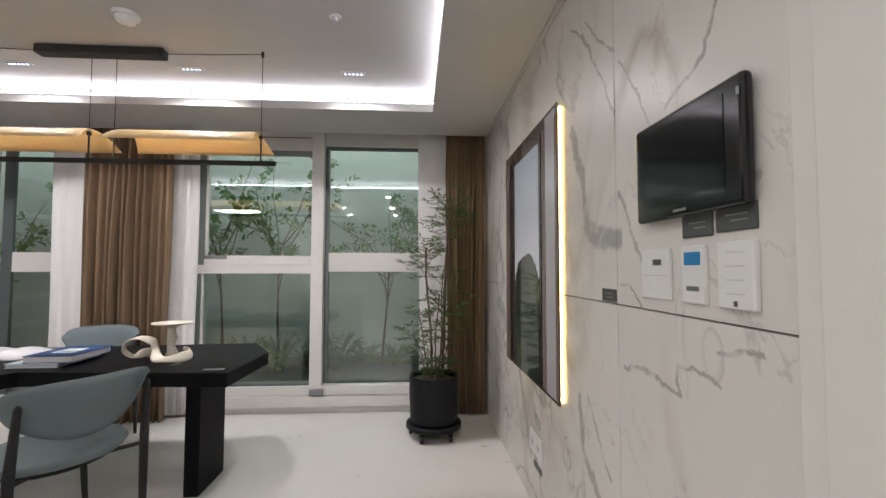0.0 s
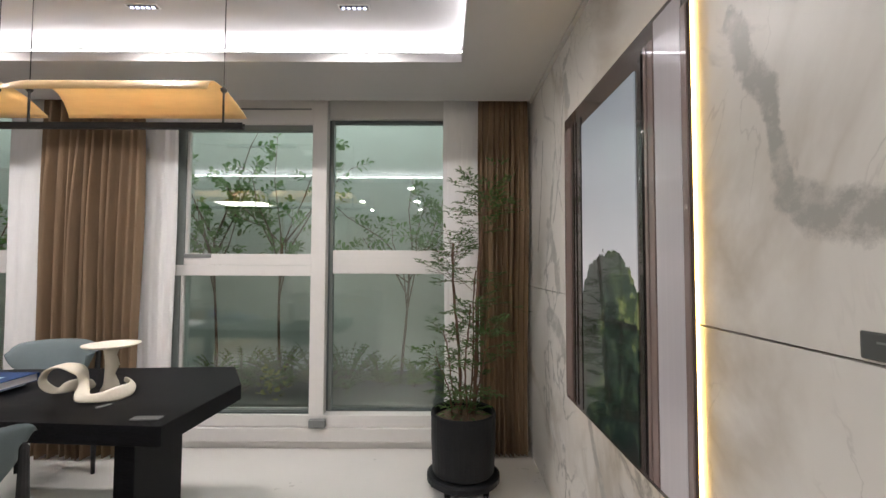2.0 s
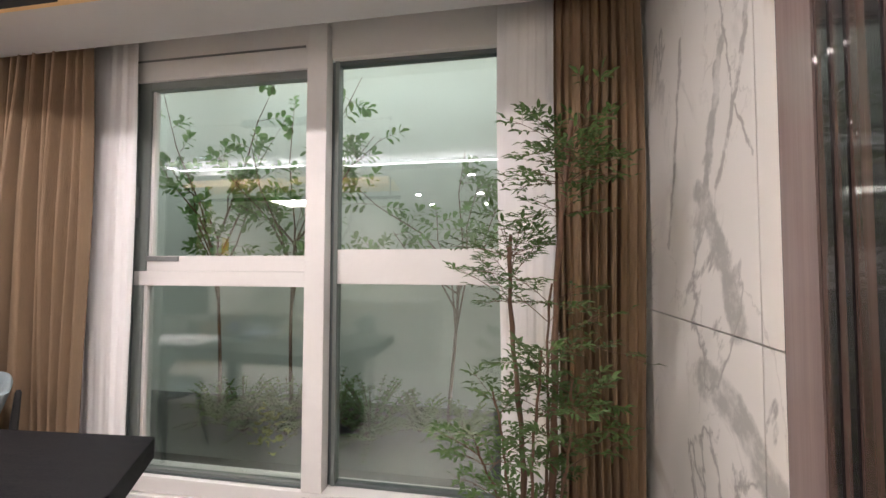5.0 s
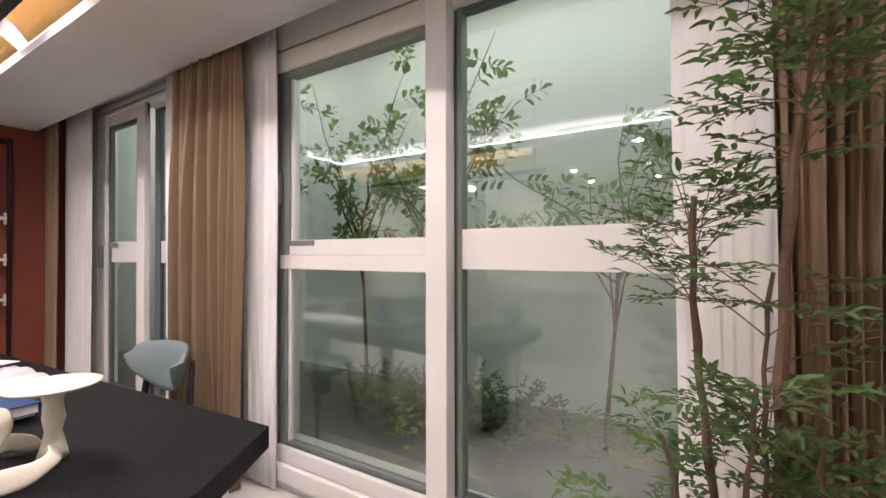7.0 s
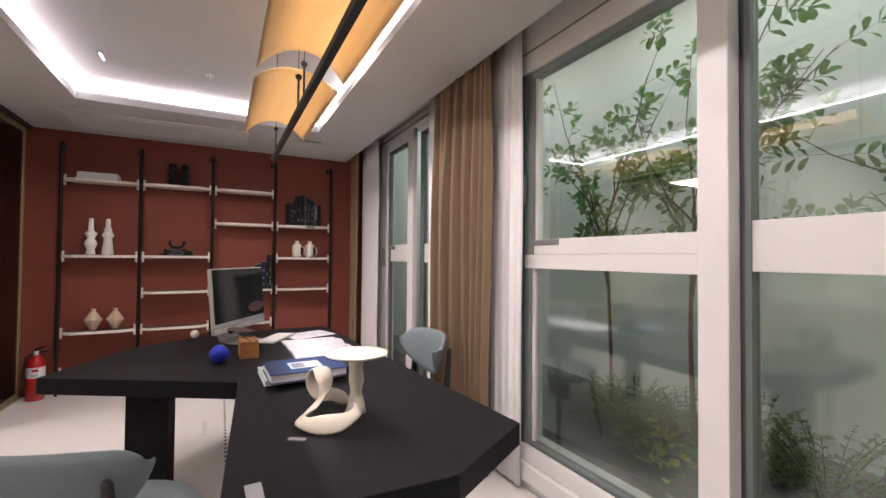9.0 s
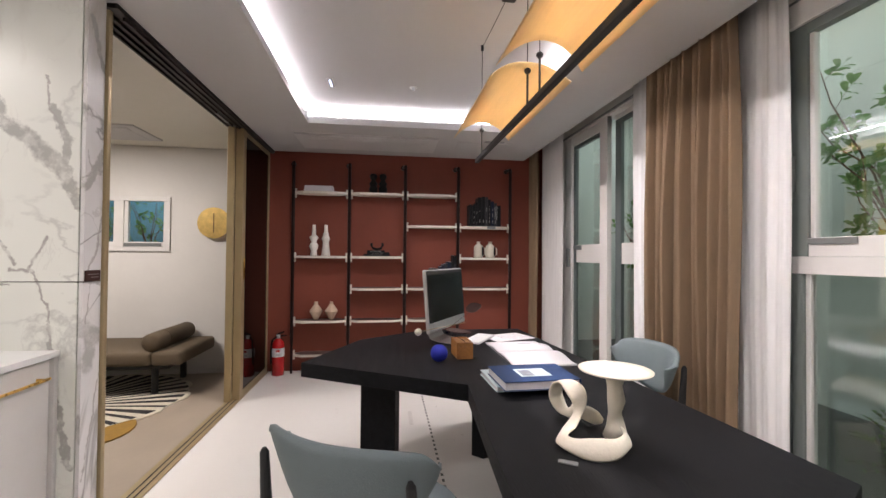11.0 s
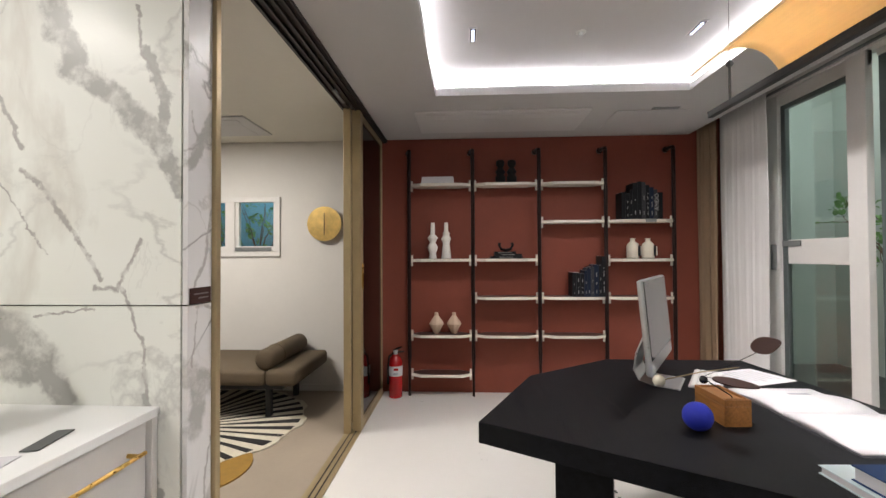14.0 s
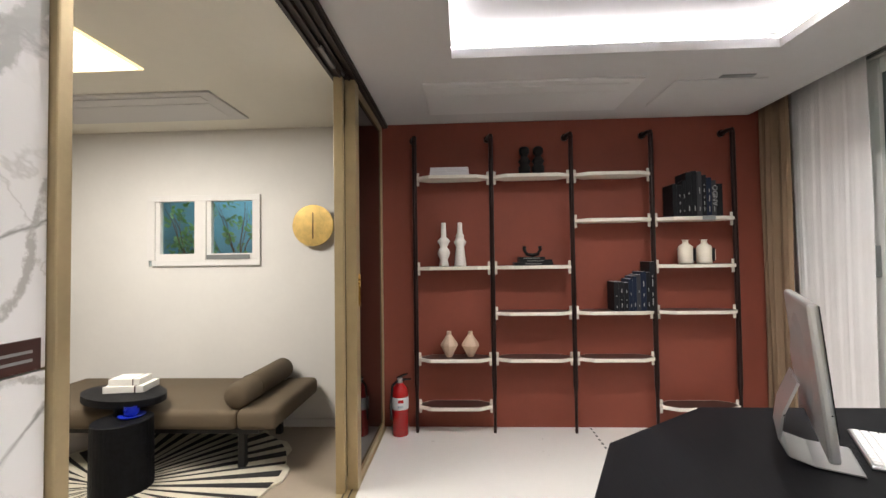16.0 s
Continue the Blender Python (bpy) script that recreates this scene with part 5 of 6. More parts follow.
for k in range(90):
    a, r = rnd.uniform(0, 6.28), rnd.uniform(0.02, 0.12)
    q = Vector((r * math.cos(a), r * math.sin(a), 0.405 + rnd.uniform(0, 0.14)))
    spots.append((q, Vector((math.cos(a), math.sin(a), rnd.uniform(-0.1, 0.9))), rnd.uniform(0.04, 0.07), 0.016))
part("twig_growth", twigs, M_STEM, plant, kind="stuff")
leaf_part("foliage", spots, M_LEAF, plant, "many narrow pointed green leaves")


# ---- shrubs in the light court ----
def court_shrub(x, y, h, spread, seed, count, size=0.064, zmin=1.0):
    rnd = random.Random(seed)
    t = thing("court_shrub", "slender leafy shrub growing in the light court", "shrub", (x, y, 0.20), 0, "shrubs in the light court")
    spots, tw = [], bmesh.new()
    bm = bmesh.new()
    trunk = [Vector((0.03 * math.sin(3 * i / 8 + seed), 0.02 * math.sin(2 * i / 8), zmin * i / 8)) for i in range(9)]
    tube(trunk, [0.014 - 0.0008 * i for i in range(9)], 8, bm)
    tips = []
    for k in range(9):
        a = 0.7 * k + rnd.uniform(-0.3, 0.3)
        root = trunk[-1 - (k % 4)]
        end = trunk[-1] + Vector((spread * math.cos(a), 0.22 * math.sin(a), rnd.uniform(0.05, 1.0) * (h - zmin)))
        pth = [root, root.lerp(end, 0.35) + Vector((0.02, 0, 0.05)), root.lerp(end, 0.7) + Vector((-0.03, 0, 0.02)), end]
        tube(pth, [0.0075, 0.0055, 0.0035, 0.0018], 6, bm)
        tips.append(pth)
    part("trunk", bm, M_STEM, t)
    for b in range(int(count * 1.25)):
        pth = rnd.choice(tips)
        u = rnd.uniform(0.9, 3.0)
        i = min(2, int(u))
        p = pth[i].lerp(pth[i + 1], u - i)
        a = rnd.uniform(0, 6.28)
        ln = rnd.uniform(0.09, 0.19)
        d0 = Vector((math.cos(a), math.sin(a) * 0.6, rnd.uniform(-0.25, 1.1))).normalized()
        tip = p + d0 * ln
        tube([p, p.lerp(tip, 0.5) + Vector((0, 0, 0.006)), tip], [0.0018, 0.0013, 0.0008], 4, tw)
        flat_ = d0.cross(Vector((0.1, 1, 0.2))).normalized()
        for k in range(3):
            q = p.lerp(tip, 0.40 + 0.28 * k)
            for s_ in (-1, 1):
                spots.append((q, d0 * 0.65 + flat_ * s_ * 0.9 + Vector((0, rnd.uniform(-0.3, 0.3), rnd.uniform(-0.15, 0.2))), size * rnd.uniform(0.75, 1.1), size * 0.52))
        spots.append((tip, d0, size * 1.05, size * 0.52))
    part("twig_growth", tw, M_STEM, t, kind="stuff")
    leaf_part("foliage", spots, M_LEAF2, t, "oval green leaves", 0.10, True)
    return t


court_shrub(-1.20, 4.50, 2.40, 0.62, 3, 66, 0.068, zmin=1.2)
court_shrub(-1.80, 4.55, 2.45, 0.50, 8, 52, 0.068, zmin=1.25)
court_shrub(-0.15, 4.62, 1.95, 0.75, 5, 66, 0.068)
court_shrub(-2.90, 4.45, 2.50, 0.45, 6, 48, 0.068, zmin=1.2)
court_shrub(-3.95, 4.60, 1.90, 0.45, 9, 30)


def fern(x, y, seed, material, label, n=26, ln=0.34):
    rnd = random.Random(seed)
    t = thing("fern", label, "fern", (x, y, 0.20), 0, "ferns in the light court")
    spots, tw = [], bmesh.new()
    for k in range(n):
        a, el = rnd.uniform(0, 6.28), rnd.uniform(0.4, 1.3)
        prev = Vector((0, 0, 0.01))
        pth = [prev]
        for i in range(1, 9):
            u = i / 8
            pth.append(Vector((math.cos(a) * ln * u * math.cos(el), math.sin(a) * ln * u * math.cos(el) * 0.8, ln * 1.2 * (u * math.sin(el) - 0.35 * u * u))) + Vector((0, 0, 0.01)))
        tube(pth, 0.002, 4, tw)
        for i in range(1, 9):
            for s in (-1, 1):
                d = (pth[i] - pth[i - 1]).normalized() * 0.6 + Vector((-math.sin(a) * s, math.cos(a) * s, 0.1))
                spots.append((pth[i], d, 0.06 * (1.15 - i / 9), 0.018))
    part("stalks", tw, M_STEM, t, kind="stuff")
    leaf_part("fronds", spots, material, t, "feathery green fronds")
    return t


for i, (x, y, m, n, ln) in enumerate(((-1.45, 4.35, M_LEAF2, 44, 0.46), (-1.15, 4.35, M_LEAF3, 50, 0.46), (-0.92, 4.50, M_LEAF2, 40, 0.5), (-0.60, 4.35, M_LEAF2, 50, 0.50),
                                      (-0.35, 4.55, M_LEAF3, 34, 0.34), (-0.05, 4.45, M_LEAF3, 30, 0.32), (-1.75, 4.5, M_LEAF3, 22, 0.36), (-2.9, 4.4, M_LEAF2, 26, 0.4), (-3.5, 4.45, M_LEAF3, 24, 0.36))):
    fern(x, y, 40 + i, m, "bushy green fern in the gravel of the light court" if m is M_LEAF2 else "bright yellow-green fern in the light court", n, ln)
yl = thing("variegated_plant", "low plant with round yellow-green leaves in the court", "plant", (-1.12, 4.14, 0.20))
rnd = random.Random(5)
leaf_part("foliage", [(Vector((rnd.uniform(-0.1, 0.1), rnd.uniform(-0.05, 0.05), rnd.uniform(0.01, 0.24))), Vector((rnd.uniform(-1, 1), rnd.uniform(-1, 0.2), rnd.uniform(0, 0.8))), 0.055, 0.045) for _ in range(34)], M_YELLOW, yl, "round yellow-green leaves")
court_shrub(-5.42, -1.20, 1.75, 0.25, 12, 22)
court_shrub(-5.38, -0.72, 1.80, 0.28, 14, 24)


# ---- shelving on the red wall ----
POLES = (1.075, 1.640, 2.222, 2.795, 3.372)
SX = -4.575
shelving = thing("pole_shelving", "wall shelving of dark bronze poles with cream octagonal shelves", "shelving")
for y in POLES:
    part("pole", tube([(SX, y, 0.0), (SX, y, 0.28), (SX, y, 0.34), (SX, y, 2.145)], [0.011, 0.012, 0.017, 0.017], 12), M_POLE, shelving)
    part("wall_hook", tube([(SX, y, 2.145), (SX - 0.005, y, 2.165), (SX - 0.04, y - 0.01, 2.17), (RED_X, y - 0.02, 2.165)], [0.018, 0.018, 0.015, 0.015], 12), M_POLE, shelving)
    part("wall_rose", tube([(RED_X + 0.018, y - 0.02, 2.165), (RED_X, y - 0.02, 2.165)], 0.026, 16), M_POLE, shelving)
LEVELS = ((1.865, 1.205, 0.545, 0.205), (1.865, 1.205, 0.875, 0.545), (1.865, 1.535, 0.875, 0.545), (1.535, 1.200, 0.875, 0.205))
for k, levels in enumerate(LEVELS):
    y0, y1 = POLES[k] + 0.02, POLES[k + 1] - 0.02
    xa, xb, c = -4.665, -4.490, 0.045
    outline = [(xa, y0 + c * 2), (SX - 0.03, y0), (SX + 0.03, y0), (xb, y0 + c * 2), (xb, y1 - c * 2), (SX + 0.03, y1), (SX - 0.03, y1), (xa, y1 - c * 2)]
    inner = [(xa + 0.014, y0 + c * 2 + 0.006), (SX - 0.025, y0 + 0.018), (SX + 0.025, y0 + 0.018), (xb - 0.012, y0 + c * 2 + 0.006),
             (xb - 0.012, y1 - c * 2 - 0.006), (SX + 0.025, y1 - 0.018), (SX - 0.025, y1 - 0.018), (xa + 0.014, y1 - c * 2 - 0.006)]
    for z in levels:
        sh = part("shelf", prism(outline, z - 0.024, z, 0.003), M_SHELF, shelving)
        part("shelf_inlay", prism(inner, z + 0.0003, z + 0.0018), M_RIM, sh, "brown leather inlay")
        for yy, s in ((y0, 1), (y1, -1)):
            part("bracket", prism([(SX - 0.004, yy - s * 0.004), (SX + 0.004, yy - s * 0.004), (SX + 0.004, yy + s * 0.014), (SX - 0.004, yy + s * 0.014)], z - 0.062, z + 0.034, 0.002), M_SHELF, sh, "cream bracket")

SH = -4.575


def on_shelf(name, label, category, y, z, group="", x=SH, turn=0):
    return thing(name, label, category, (x, y, z + 0.002), turn, group)


VA = [(0.034, 0), (0.036, 0.01), (0.028, 0.05), (0.040, 0.075), (0.046, 0.10), (0.036, 0.125), (0.024, 0.14), (0.040, 0.175), (0.048, 0.185), (0.030, 0.205), (0.020, 0.215), (0.017, 0.32), (0.013, 0.32), (0.013, 0.25)]
VB = [(0.042, 0), (0.044, 0.01), (0.030, 0.14), (0.034, 0.155), (0.046, 0.175), (0.036, 0.19), (0.026, 0.215), (0.034, 0.222), (0.020, 0.24), (0.016, 0.32), (0.012, 0.32), (0.012, 0.25)]
VC = [(0.020, 0), (0.026, 0.01), (0.060, 0.075), (0.066, 0.085), (0.060, 0.10), (0.026, 0.150), (0.018, 0.160), (0.018, 0.185), (0.012, 0.185), (0.012, 0.15)]
for y, prof, lab in ((1.285, VA, "tall white ceramic vase with rounded bulges"), (1.405, VB, "tall white ceramic vase with a flared cone body")):
    v = on_shelf("vase", lab, "vase", y, 1.205, "white vases on the shelf")
    part("vase_body", lathe(prof, 32), M_VASEWHITE, v, smooth=True)
for y in (1.315, 1.470):
    v = on_shelf("clay_vase", "pale clay vase shaped like two joined cones", "vase", y, 0.545, "clay vases")
    part("vase_body", lathe(VC, 10), M_CLAY, v)
for y, s in ((3.02, 1), (3.15, -1)):
    v = on_shelf("bottle_vase", "cream bottle vase with a black stripe beside its handle", "vase", y, 1.20, "cream bottle vases")
    part("bottle_body", lathe([(0.045, 0), (0.050, 0.01), (0.050, 0.105), (0.045, 0.125), (0.020, 0.145), (0.018, 0.165), (0.024, 0.172), (0.020, 0.172)], 28), M_CREAM, v, smooth=True)
    part("stripe", box(0.040, 0.056, 0.030, 0.045, 0.02, 0.11, 0.003), M_BOOKDARK, v, "black stripe")
    part("handle", tube([(0.0, 0.045, 0.11), (0.0, 0.072, 0.10), (0.0, 0.074, 0.03), (0.0, 0.046, 0.02)], 0.006, 8), M_CREAM, v)
for y in (1.885, 1.985):
    v = on_shelf("totem_figure", "small black clay stacked sculpture", "sculpture", y, 1.865, "black clay sculptures")
    part("figure_body", lathe([(0.042, 0), (0.044, 0.06), (0.034, 0.07), (0.036, 0.085), (0.045, 0.10), (0.030, 0.125), (0.022, 0.14), (0.036, 0.16), (0.038, 0.19), (0.026, 0.205), (0.0, 0.207)], 20), M_DARKCLAY, v, smooth=True)
v = on_shelf("arch_ornament", "black U-shaped ornament standing on two books", "ornament", 1.93, 1.205 + 0.063)
part("arc", tube([(0, -0.055, 0.075), (0, -0.058, 0.05), (0, -0.04, 0.018), (0, 0, 0.010), (0, 0.04, 0.018), (0, 0.058, 0.05), (0, 0.055, 0.075)], 0.013, 12), M_DARKCLAY, v, smooth=True)


def spine_book(y, z, w, d, h, cover, x=SH, lean=0, marks=0, word=""):
    """A book standing with its spine to the room."""
    b = thing("shelf_book", {id(M_BOOKDARK): "black cloth book standing upright on the shelf", id(M_BOOKBLUE): "deep blue book standing upright on the shelf",
                             id(M_BOOKGREY): "dark grey book standing upright on the shelf", id(M_PAPER): "white book on the shelf"}[id(cover)], "book", group="books on the shelves")
    b.matrix_basis = pose(x, y, z + 0.002, lean, 0, 0)
    part("book_cover", box(-d / 2, d / 2, -w / 2, w / 2, 0, h, 0.002), cover, b)
    part("page_block", box(-d / 2 + 0.004, d / 2 - 0.006, -w / 2 + 0.003, w / 2 - 0.003, h - 0.002, h + 0.0006), M_PAPER, b)
    rr = random.Random(int(y * 1000))
    for k in range(marks):
        zz = h * (0.12 + 0.76 * k / max(1, marks))
        part("spine_mark", box(d / 2 + 0.0002, d / 2 + 0.0010, -w * 0.06, w * 0.08, zz, zz + h * rr.uniform(0.03, 0.16)), M_PRINT, b, "pale print on the spine")
    if word:
        cu = bpy.data.curves.new("spine_word", "FONT")
        cu.body, cu.size, cu.extrude, cu.align_x = word, 0.048, 0.0004, "RIGHT"
        t = new("spine_word", cu)
        cu.materials.append(M_PRINT)
        t.parent = b
        t.matrix_basis = Matrix.Translation((d / 2 + 0.001, -0.016, h - 0.01)) @ Matrix(((0, 0, 1, 0), (0, 1, 0, 0), (-1, 0, 0, 0), (0, 0, 0, 1))).to_4x4() @ pose(0, 0, 0, 0, 0, 180)
    return b


y = 2.905
for w, h, cv, mk in ((0.030, 0.235, M_BOOKDARK, 0), (0.034, 0.225, M_BOOKDARK, 3), (0.022, 0.255, M_BOOKDARK, 2), (0.040, 0.315, M_BOOKDARK, 2), (0.034, 0.325, M_BOOKDARK, 1),
                     (0.030, 0.320, M_BOOKGREY, 2), (0.030, 0.295, M_BOOKDARK, 5), (0.034, 0.275, M_BOOKBLUE, 3), (0.028, 0.255, M_BOOKGREY, 2)):
    spine_book(y + w / 2, 1.535, w, 0.15, h * 0.98, cv, marks=mk)
    y += w + 0.002
spine_book(y + 0.022, 1.535, 0.040, 0.15, 0.225, M_BOOKDARK, word="ANDO")
y = 2.485
for w, h, cv, mk in ((0.032, 0.205, M_BOOKDARK, 2), (0.034, 0.205, M_BOOKDARK, 3), (0.030, 0.200, M_BOOKDARK, 3), (0.026, 0.225, M_BOOKBLUE, 2), (0.026, 0.245, M_BOOKBLUE, 1),
                     (0.024, 0.255, M_BOOKGREY, 2), (0.038, 0.275, M_BOOKBLUE, 3), (0.026, 0.27, M_BOOKDARK, 2)):
    spine_book(y + w / 2, 0.875, w, 0.15, h, cv, marks=mk)
    y += w + 0.002
spine_book(2.748, 0.875, 0.036, 0.16, 0.345, M_BOOKDARK, marks=4)
tagn = on_shelf("shelf_notice", "small grey notice hanging on the shelf edge", "sign", 3.14, 1.505, x=-4.484)
part("plate", box(0, 0.003, -0.045, 0.045, 0.0, 0.030, 0.001), M_GREYMETAL, tagn)


def flat_book(place, turn, sx, sy, th, cover, lab, marks=False):
    b = thing("flat_book", lab, "book", place, turn, "books lying on the shelves")
    part("book_cover", box(-sx / 2, sx / 2, -sy / 2, sy / 2, 0, th, 0.002), cover, b)
    part("page_block", box(sx / 2 - 0.002, sx / 2 + 0.0003, -sy / 2 + 0.004, sy / 2 - 0.004, 0.004, th - 0.004), M_PAPER if cover is M_PAPER else cover, b)
    if marks:
        for k in range(9):
            part("spine_mark", box(sx / 2 + 0.0004, sx / 2 + 0.0012, -0.06 + k * 0.013, -0.052 + k * 0.013, th * 0.35, th * 0.65), M_PRINT, b, "pale print on the spine")


flat_book((SH, 1.93, 1.207), 0, 0.15, 0.27, 0.022, M_BOOKDARK, "black book lying flat on the shelf", True)
flat_book((SH, 1.945, 1.229), 0, 0.14, 0.23, 0.019, M_BOOKDARK, "smaller black book lying on another", True)
flat_book((SH, 1.92, 1.248), 0, 0.13, 0.18, 0.019, M_BOOKDARK, "narrow black book on top of the pile", True)
for k in range(3):
    flat_book((SH, 1.335, 1.867 + k * 0.019), 0, 0.15, 0.285 - 0.005 * k, 0.018, M_PAPER, "white book lying flat in a pile of three")

ext = thing("fire_extinguisher", "red fire extinguisher with a black handle on the floor", "fire extinguisher", (-4.54, 0.955, 0.0), 10)
part("cylinder", lathe([(0.055, 0.0), (0.060, 0.006), (0.060, 0.30), (0.052, 0.335), (0.026, 0.362), (0.020, 0.37)], 32), M_REDMETAL, ext, smooth=True)
part("valve", lathe([(0.018, 0.365), (0.020, 0.40), (0.012, 0.405)], 16), M_ALU, ext)
part("lever", tube([(-0.01, -0.02, 0.40), (0.0, 0.02, 0.42), (0.01, 0.055, 0.435)], [0.010, 0.009, 0.006], 8), M_BLACKGLOSS, ext)
part("lever", tube([(0.0, 0.01, 0.39), (0.01, 0.08, 0.395)], [0.009, 0.006], 8), M_BLACKGLOSS, ext)
part("hose", tube([(0, -0.01, 0.39), (0.03, -0.055, 0.36), (0.035, -0.066, 0.25), (0.03, -0.066, 0.12)], 0.009, 10), M_BLACKGLOSS, ext, smooth=True)
part("label", lathe([(0.0607, 0.19), (0.0607, 0.275)], 32), M_PAPER, ext, "white instruction label")
part("label_text", box(0.0605, 0.0622, -0.02, 0.02, 0.205, 0.222), M_PICGREY, ext)
part("label_text", box(0.0605, 0.0622, -0.018, 0.022, 0.24, 0.262), M_REDMETAL, ext)

# dashed marking on the floor
bm = bmesh.new()
x = -4.66
while x < -1.9:
    box(x, x + 0.028, 2.338, 2.352, 0.0004, 0.0016, bm=bm)
    x += 0.062
tagged(part("floor_marking", bm, M_GREYPLATE), "dark dashed marking tape on the pale floor", "marking", kind="stuff")
ft = thing("floor_notice", "faint grey printed notice stuck on the floor", "sign", (-3.25, 2.22, 0.0005))
for k in range(7):
    part("text_bar", box(-0.14 + k * 0.04, -0.115 + k * 0.04, -0.014, 0.014, 0, 0.0008), M_VANITY, ft)


# ---- on the east wall ----
E = EAST_X
art = thing("backlit_picture", "large backlit picture of a brown-framed window with trees and pale sky", "picture", (E - 0.025, 2.268, 1.2675))
AY, AZ = 0.485, 0.6175
part("backing", box(0.014, 0.0245, -AY + 0.03, AY - 0.03, -AZ + 0.03, AZ - 0.03), M_WHITE, art)
for y0, y1, z0, z1 in ((-AY + 0.020, -AY + 0.026, -AZ + 0.01, AZ - 0.01), (AY - 0.026, AY - 0.020, -AZ + 0.01, AZ - 0.01),
                       (-AY + 0.02, AY - 0.02, -AZ + 0.012, -AZ + 0.02), (-AY + 0.02, AY - 0.02, AZ - 0.02, AZ - 0.012)):
    part("halo_strip", box(0.016, 0.022, y0, y1, z0, z1), M_HALO, art, "warm LED strip behind the picture")


def scenery():
    """The printed view: pale sky, dark leafy crown, brighter trees below, all out of noise."""
    m = bpy.data.materials.new("printed_view")
    m.use_nodes = True
    nt = m.node_tree
    N, L = nt.nodes.new, nt.links.new
    b = nt.nodes["Principled BSDF"]
    b.inputs["Roughness"].default_value, b.inputs["Coat Weight"].default_value, b.inputs["Coat Roughness"].default_value = 0.25, 0.8, 0.03
    tc, sp = N("ShaderNodeTexCoord"), N("ShaderNodeSeparateXYZ")
    L(tc.outputs["Object"], sp.inputs[0])
    n1, n2, n3 = (N("ShaderNodeTexNoise") for _ in range(3))
    tall = N("ShaderNodeMapping")
    tall.inputs["Scale"].default_value = (1, 1.5, 0.75)
    L(tc.outputs["Object"], tall.inputs[0])
    for n, s, dt in ((n1, 5.5, 9), (n2, 7, 7), (n3, 30, 8)):
        n.inputs["Scale"].default_value, n.inputs["Detail"].default_value = s, dt
        n.inputs["Roughness"].default_value = 0.62
        L(tall.outputs[0] if n is n2 else tc.outputs["Object"], n.inputs["Vector"])
    clump = N("ShaderNodeTexVoronoi")
    clump.feature, clump.inputs["Scale"].default_value = "SMOOTH_F1", 17
    warp = N("ShaderNodeVectorMath")
    warp.operation, warp.inputs["Scale"].default_value = "SCALE", 0.10
    L(n3.outputs["Color"], warp.inputs[0])
    shifted = N("ShaderNodeVectorMath")
    L(tc.outputs["Object"], shifted.inputs[0])
    L(warp.outputs[0], shifted.inputs[1])
    L(shifted.outputs[0], clump.inputs["Vector"])

    def math_(op, a, b_, c=None):
        q = N("ShaderNodeMath")
        q.operation = op
        for i, v in enumerate((a, b_, c)):
            if v is None:
                continue
            if isinstance(v, (int, float)):
                q.inputs[i].default_value = v
            else:
                L(v, q.inputs[i])
        return q.outputs[0]

    # crown: an irregular round outline; it leans to the south-side tree line
    yy = math_("MULTIPLY", math_("SUBTRACT", sp.outputs[1], 0.0), 3.9)
    arch = math_("SQRT", math_("MAXIMUM", math_("SUBTRACT", 1.0, math_("MULTIPLY", yy, yy)), 0.0), 0.0)
    dome = math_("MULTIPLY_ADD", arch, 0.225, -0.215)
    edge = math_("ADD", dome, math_("MULTIPLY", math_("SUBTRACT", n1.outputs[0], 0.5), 0.09))
    edge = math_("ADD", edge, math_("MULTIPLY", math_("SUBTRACT", n3.outputs[0], 0.5), 0.09))
    crown = math_("GREATER_THAN", edge, sp.outputs[2])
    skyr, fol = N("ShaderNodeMapRange"), N("ShaderNodeValToRGB")
    skymix, out = N("ShaderNodeMix"), N("ShaderNodeMix")
    skymix.data_type = out.data_type = "RGBA"
    skyr.inputs[1].default_value, skyr.inputs[2].default_value = -0.1, 0.6
    L(sp.outputs[2], skyr.inputs[0])
    L(skyr.outputs[0], skymix.inputs[0])
    skymix.inputs[6].default_value, skymix.inputs[7].default_value = (0.62, 0.62, 0.66, 1), (0.30, 0.36, 0.42, 1)
    el = fol.color_ramp.elements
    el[0].position, el[0].color = 0.38, (0.006, 0.012, 0.010, 1)
    el[1].position, el[1].color = 0.69, (0.20, 0.23, 0.10, 1)
    for pos_, col in ((0.45, (0.012, 0.032, 0.027, 1)), (0.55, (0.065, 0.095, 0.042, 1))):
        e2 = el.new(pos_)
        e2.color = col
    lit = math_("SUBTRACT", 0.62, clump.outputs["Distance"])
    mixn = math_("ADD", math_("MULTIPLY", n2.outputs[0], 0.62), math_("MULTIPLY", n3.outputs[0], 0.30))
    mixn = math_("ADD", mixn, math_("MULTIPLY", math_("SUBTRACT", lit, 0.3), 0.35))
    core = math_("MULTIPLY", math_("MULTIPLY", math_("GREATER_THAN", sp.outputs[2], -0.22), math_("SUBTRACT", 0.12, math_("ABSOLUTE", math_("SUBTRACT", sp.outputs[1], 0.10), 0.0))), 0.9)
    L(math_("SUBTRACT", mixn, core), fol.inputs[0])
    L(crown, out.inputs[0])
    L(skymix.outputs[2], out.inputs[6])
    L(fol.outputs[0], out.inputs[7])
    L(out.outputs[2], b.inputs["Base Color"])
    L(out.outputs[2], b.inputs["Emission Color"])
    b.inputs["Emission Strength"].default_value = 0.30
    return m


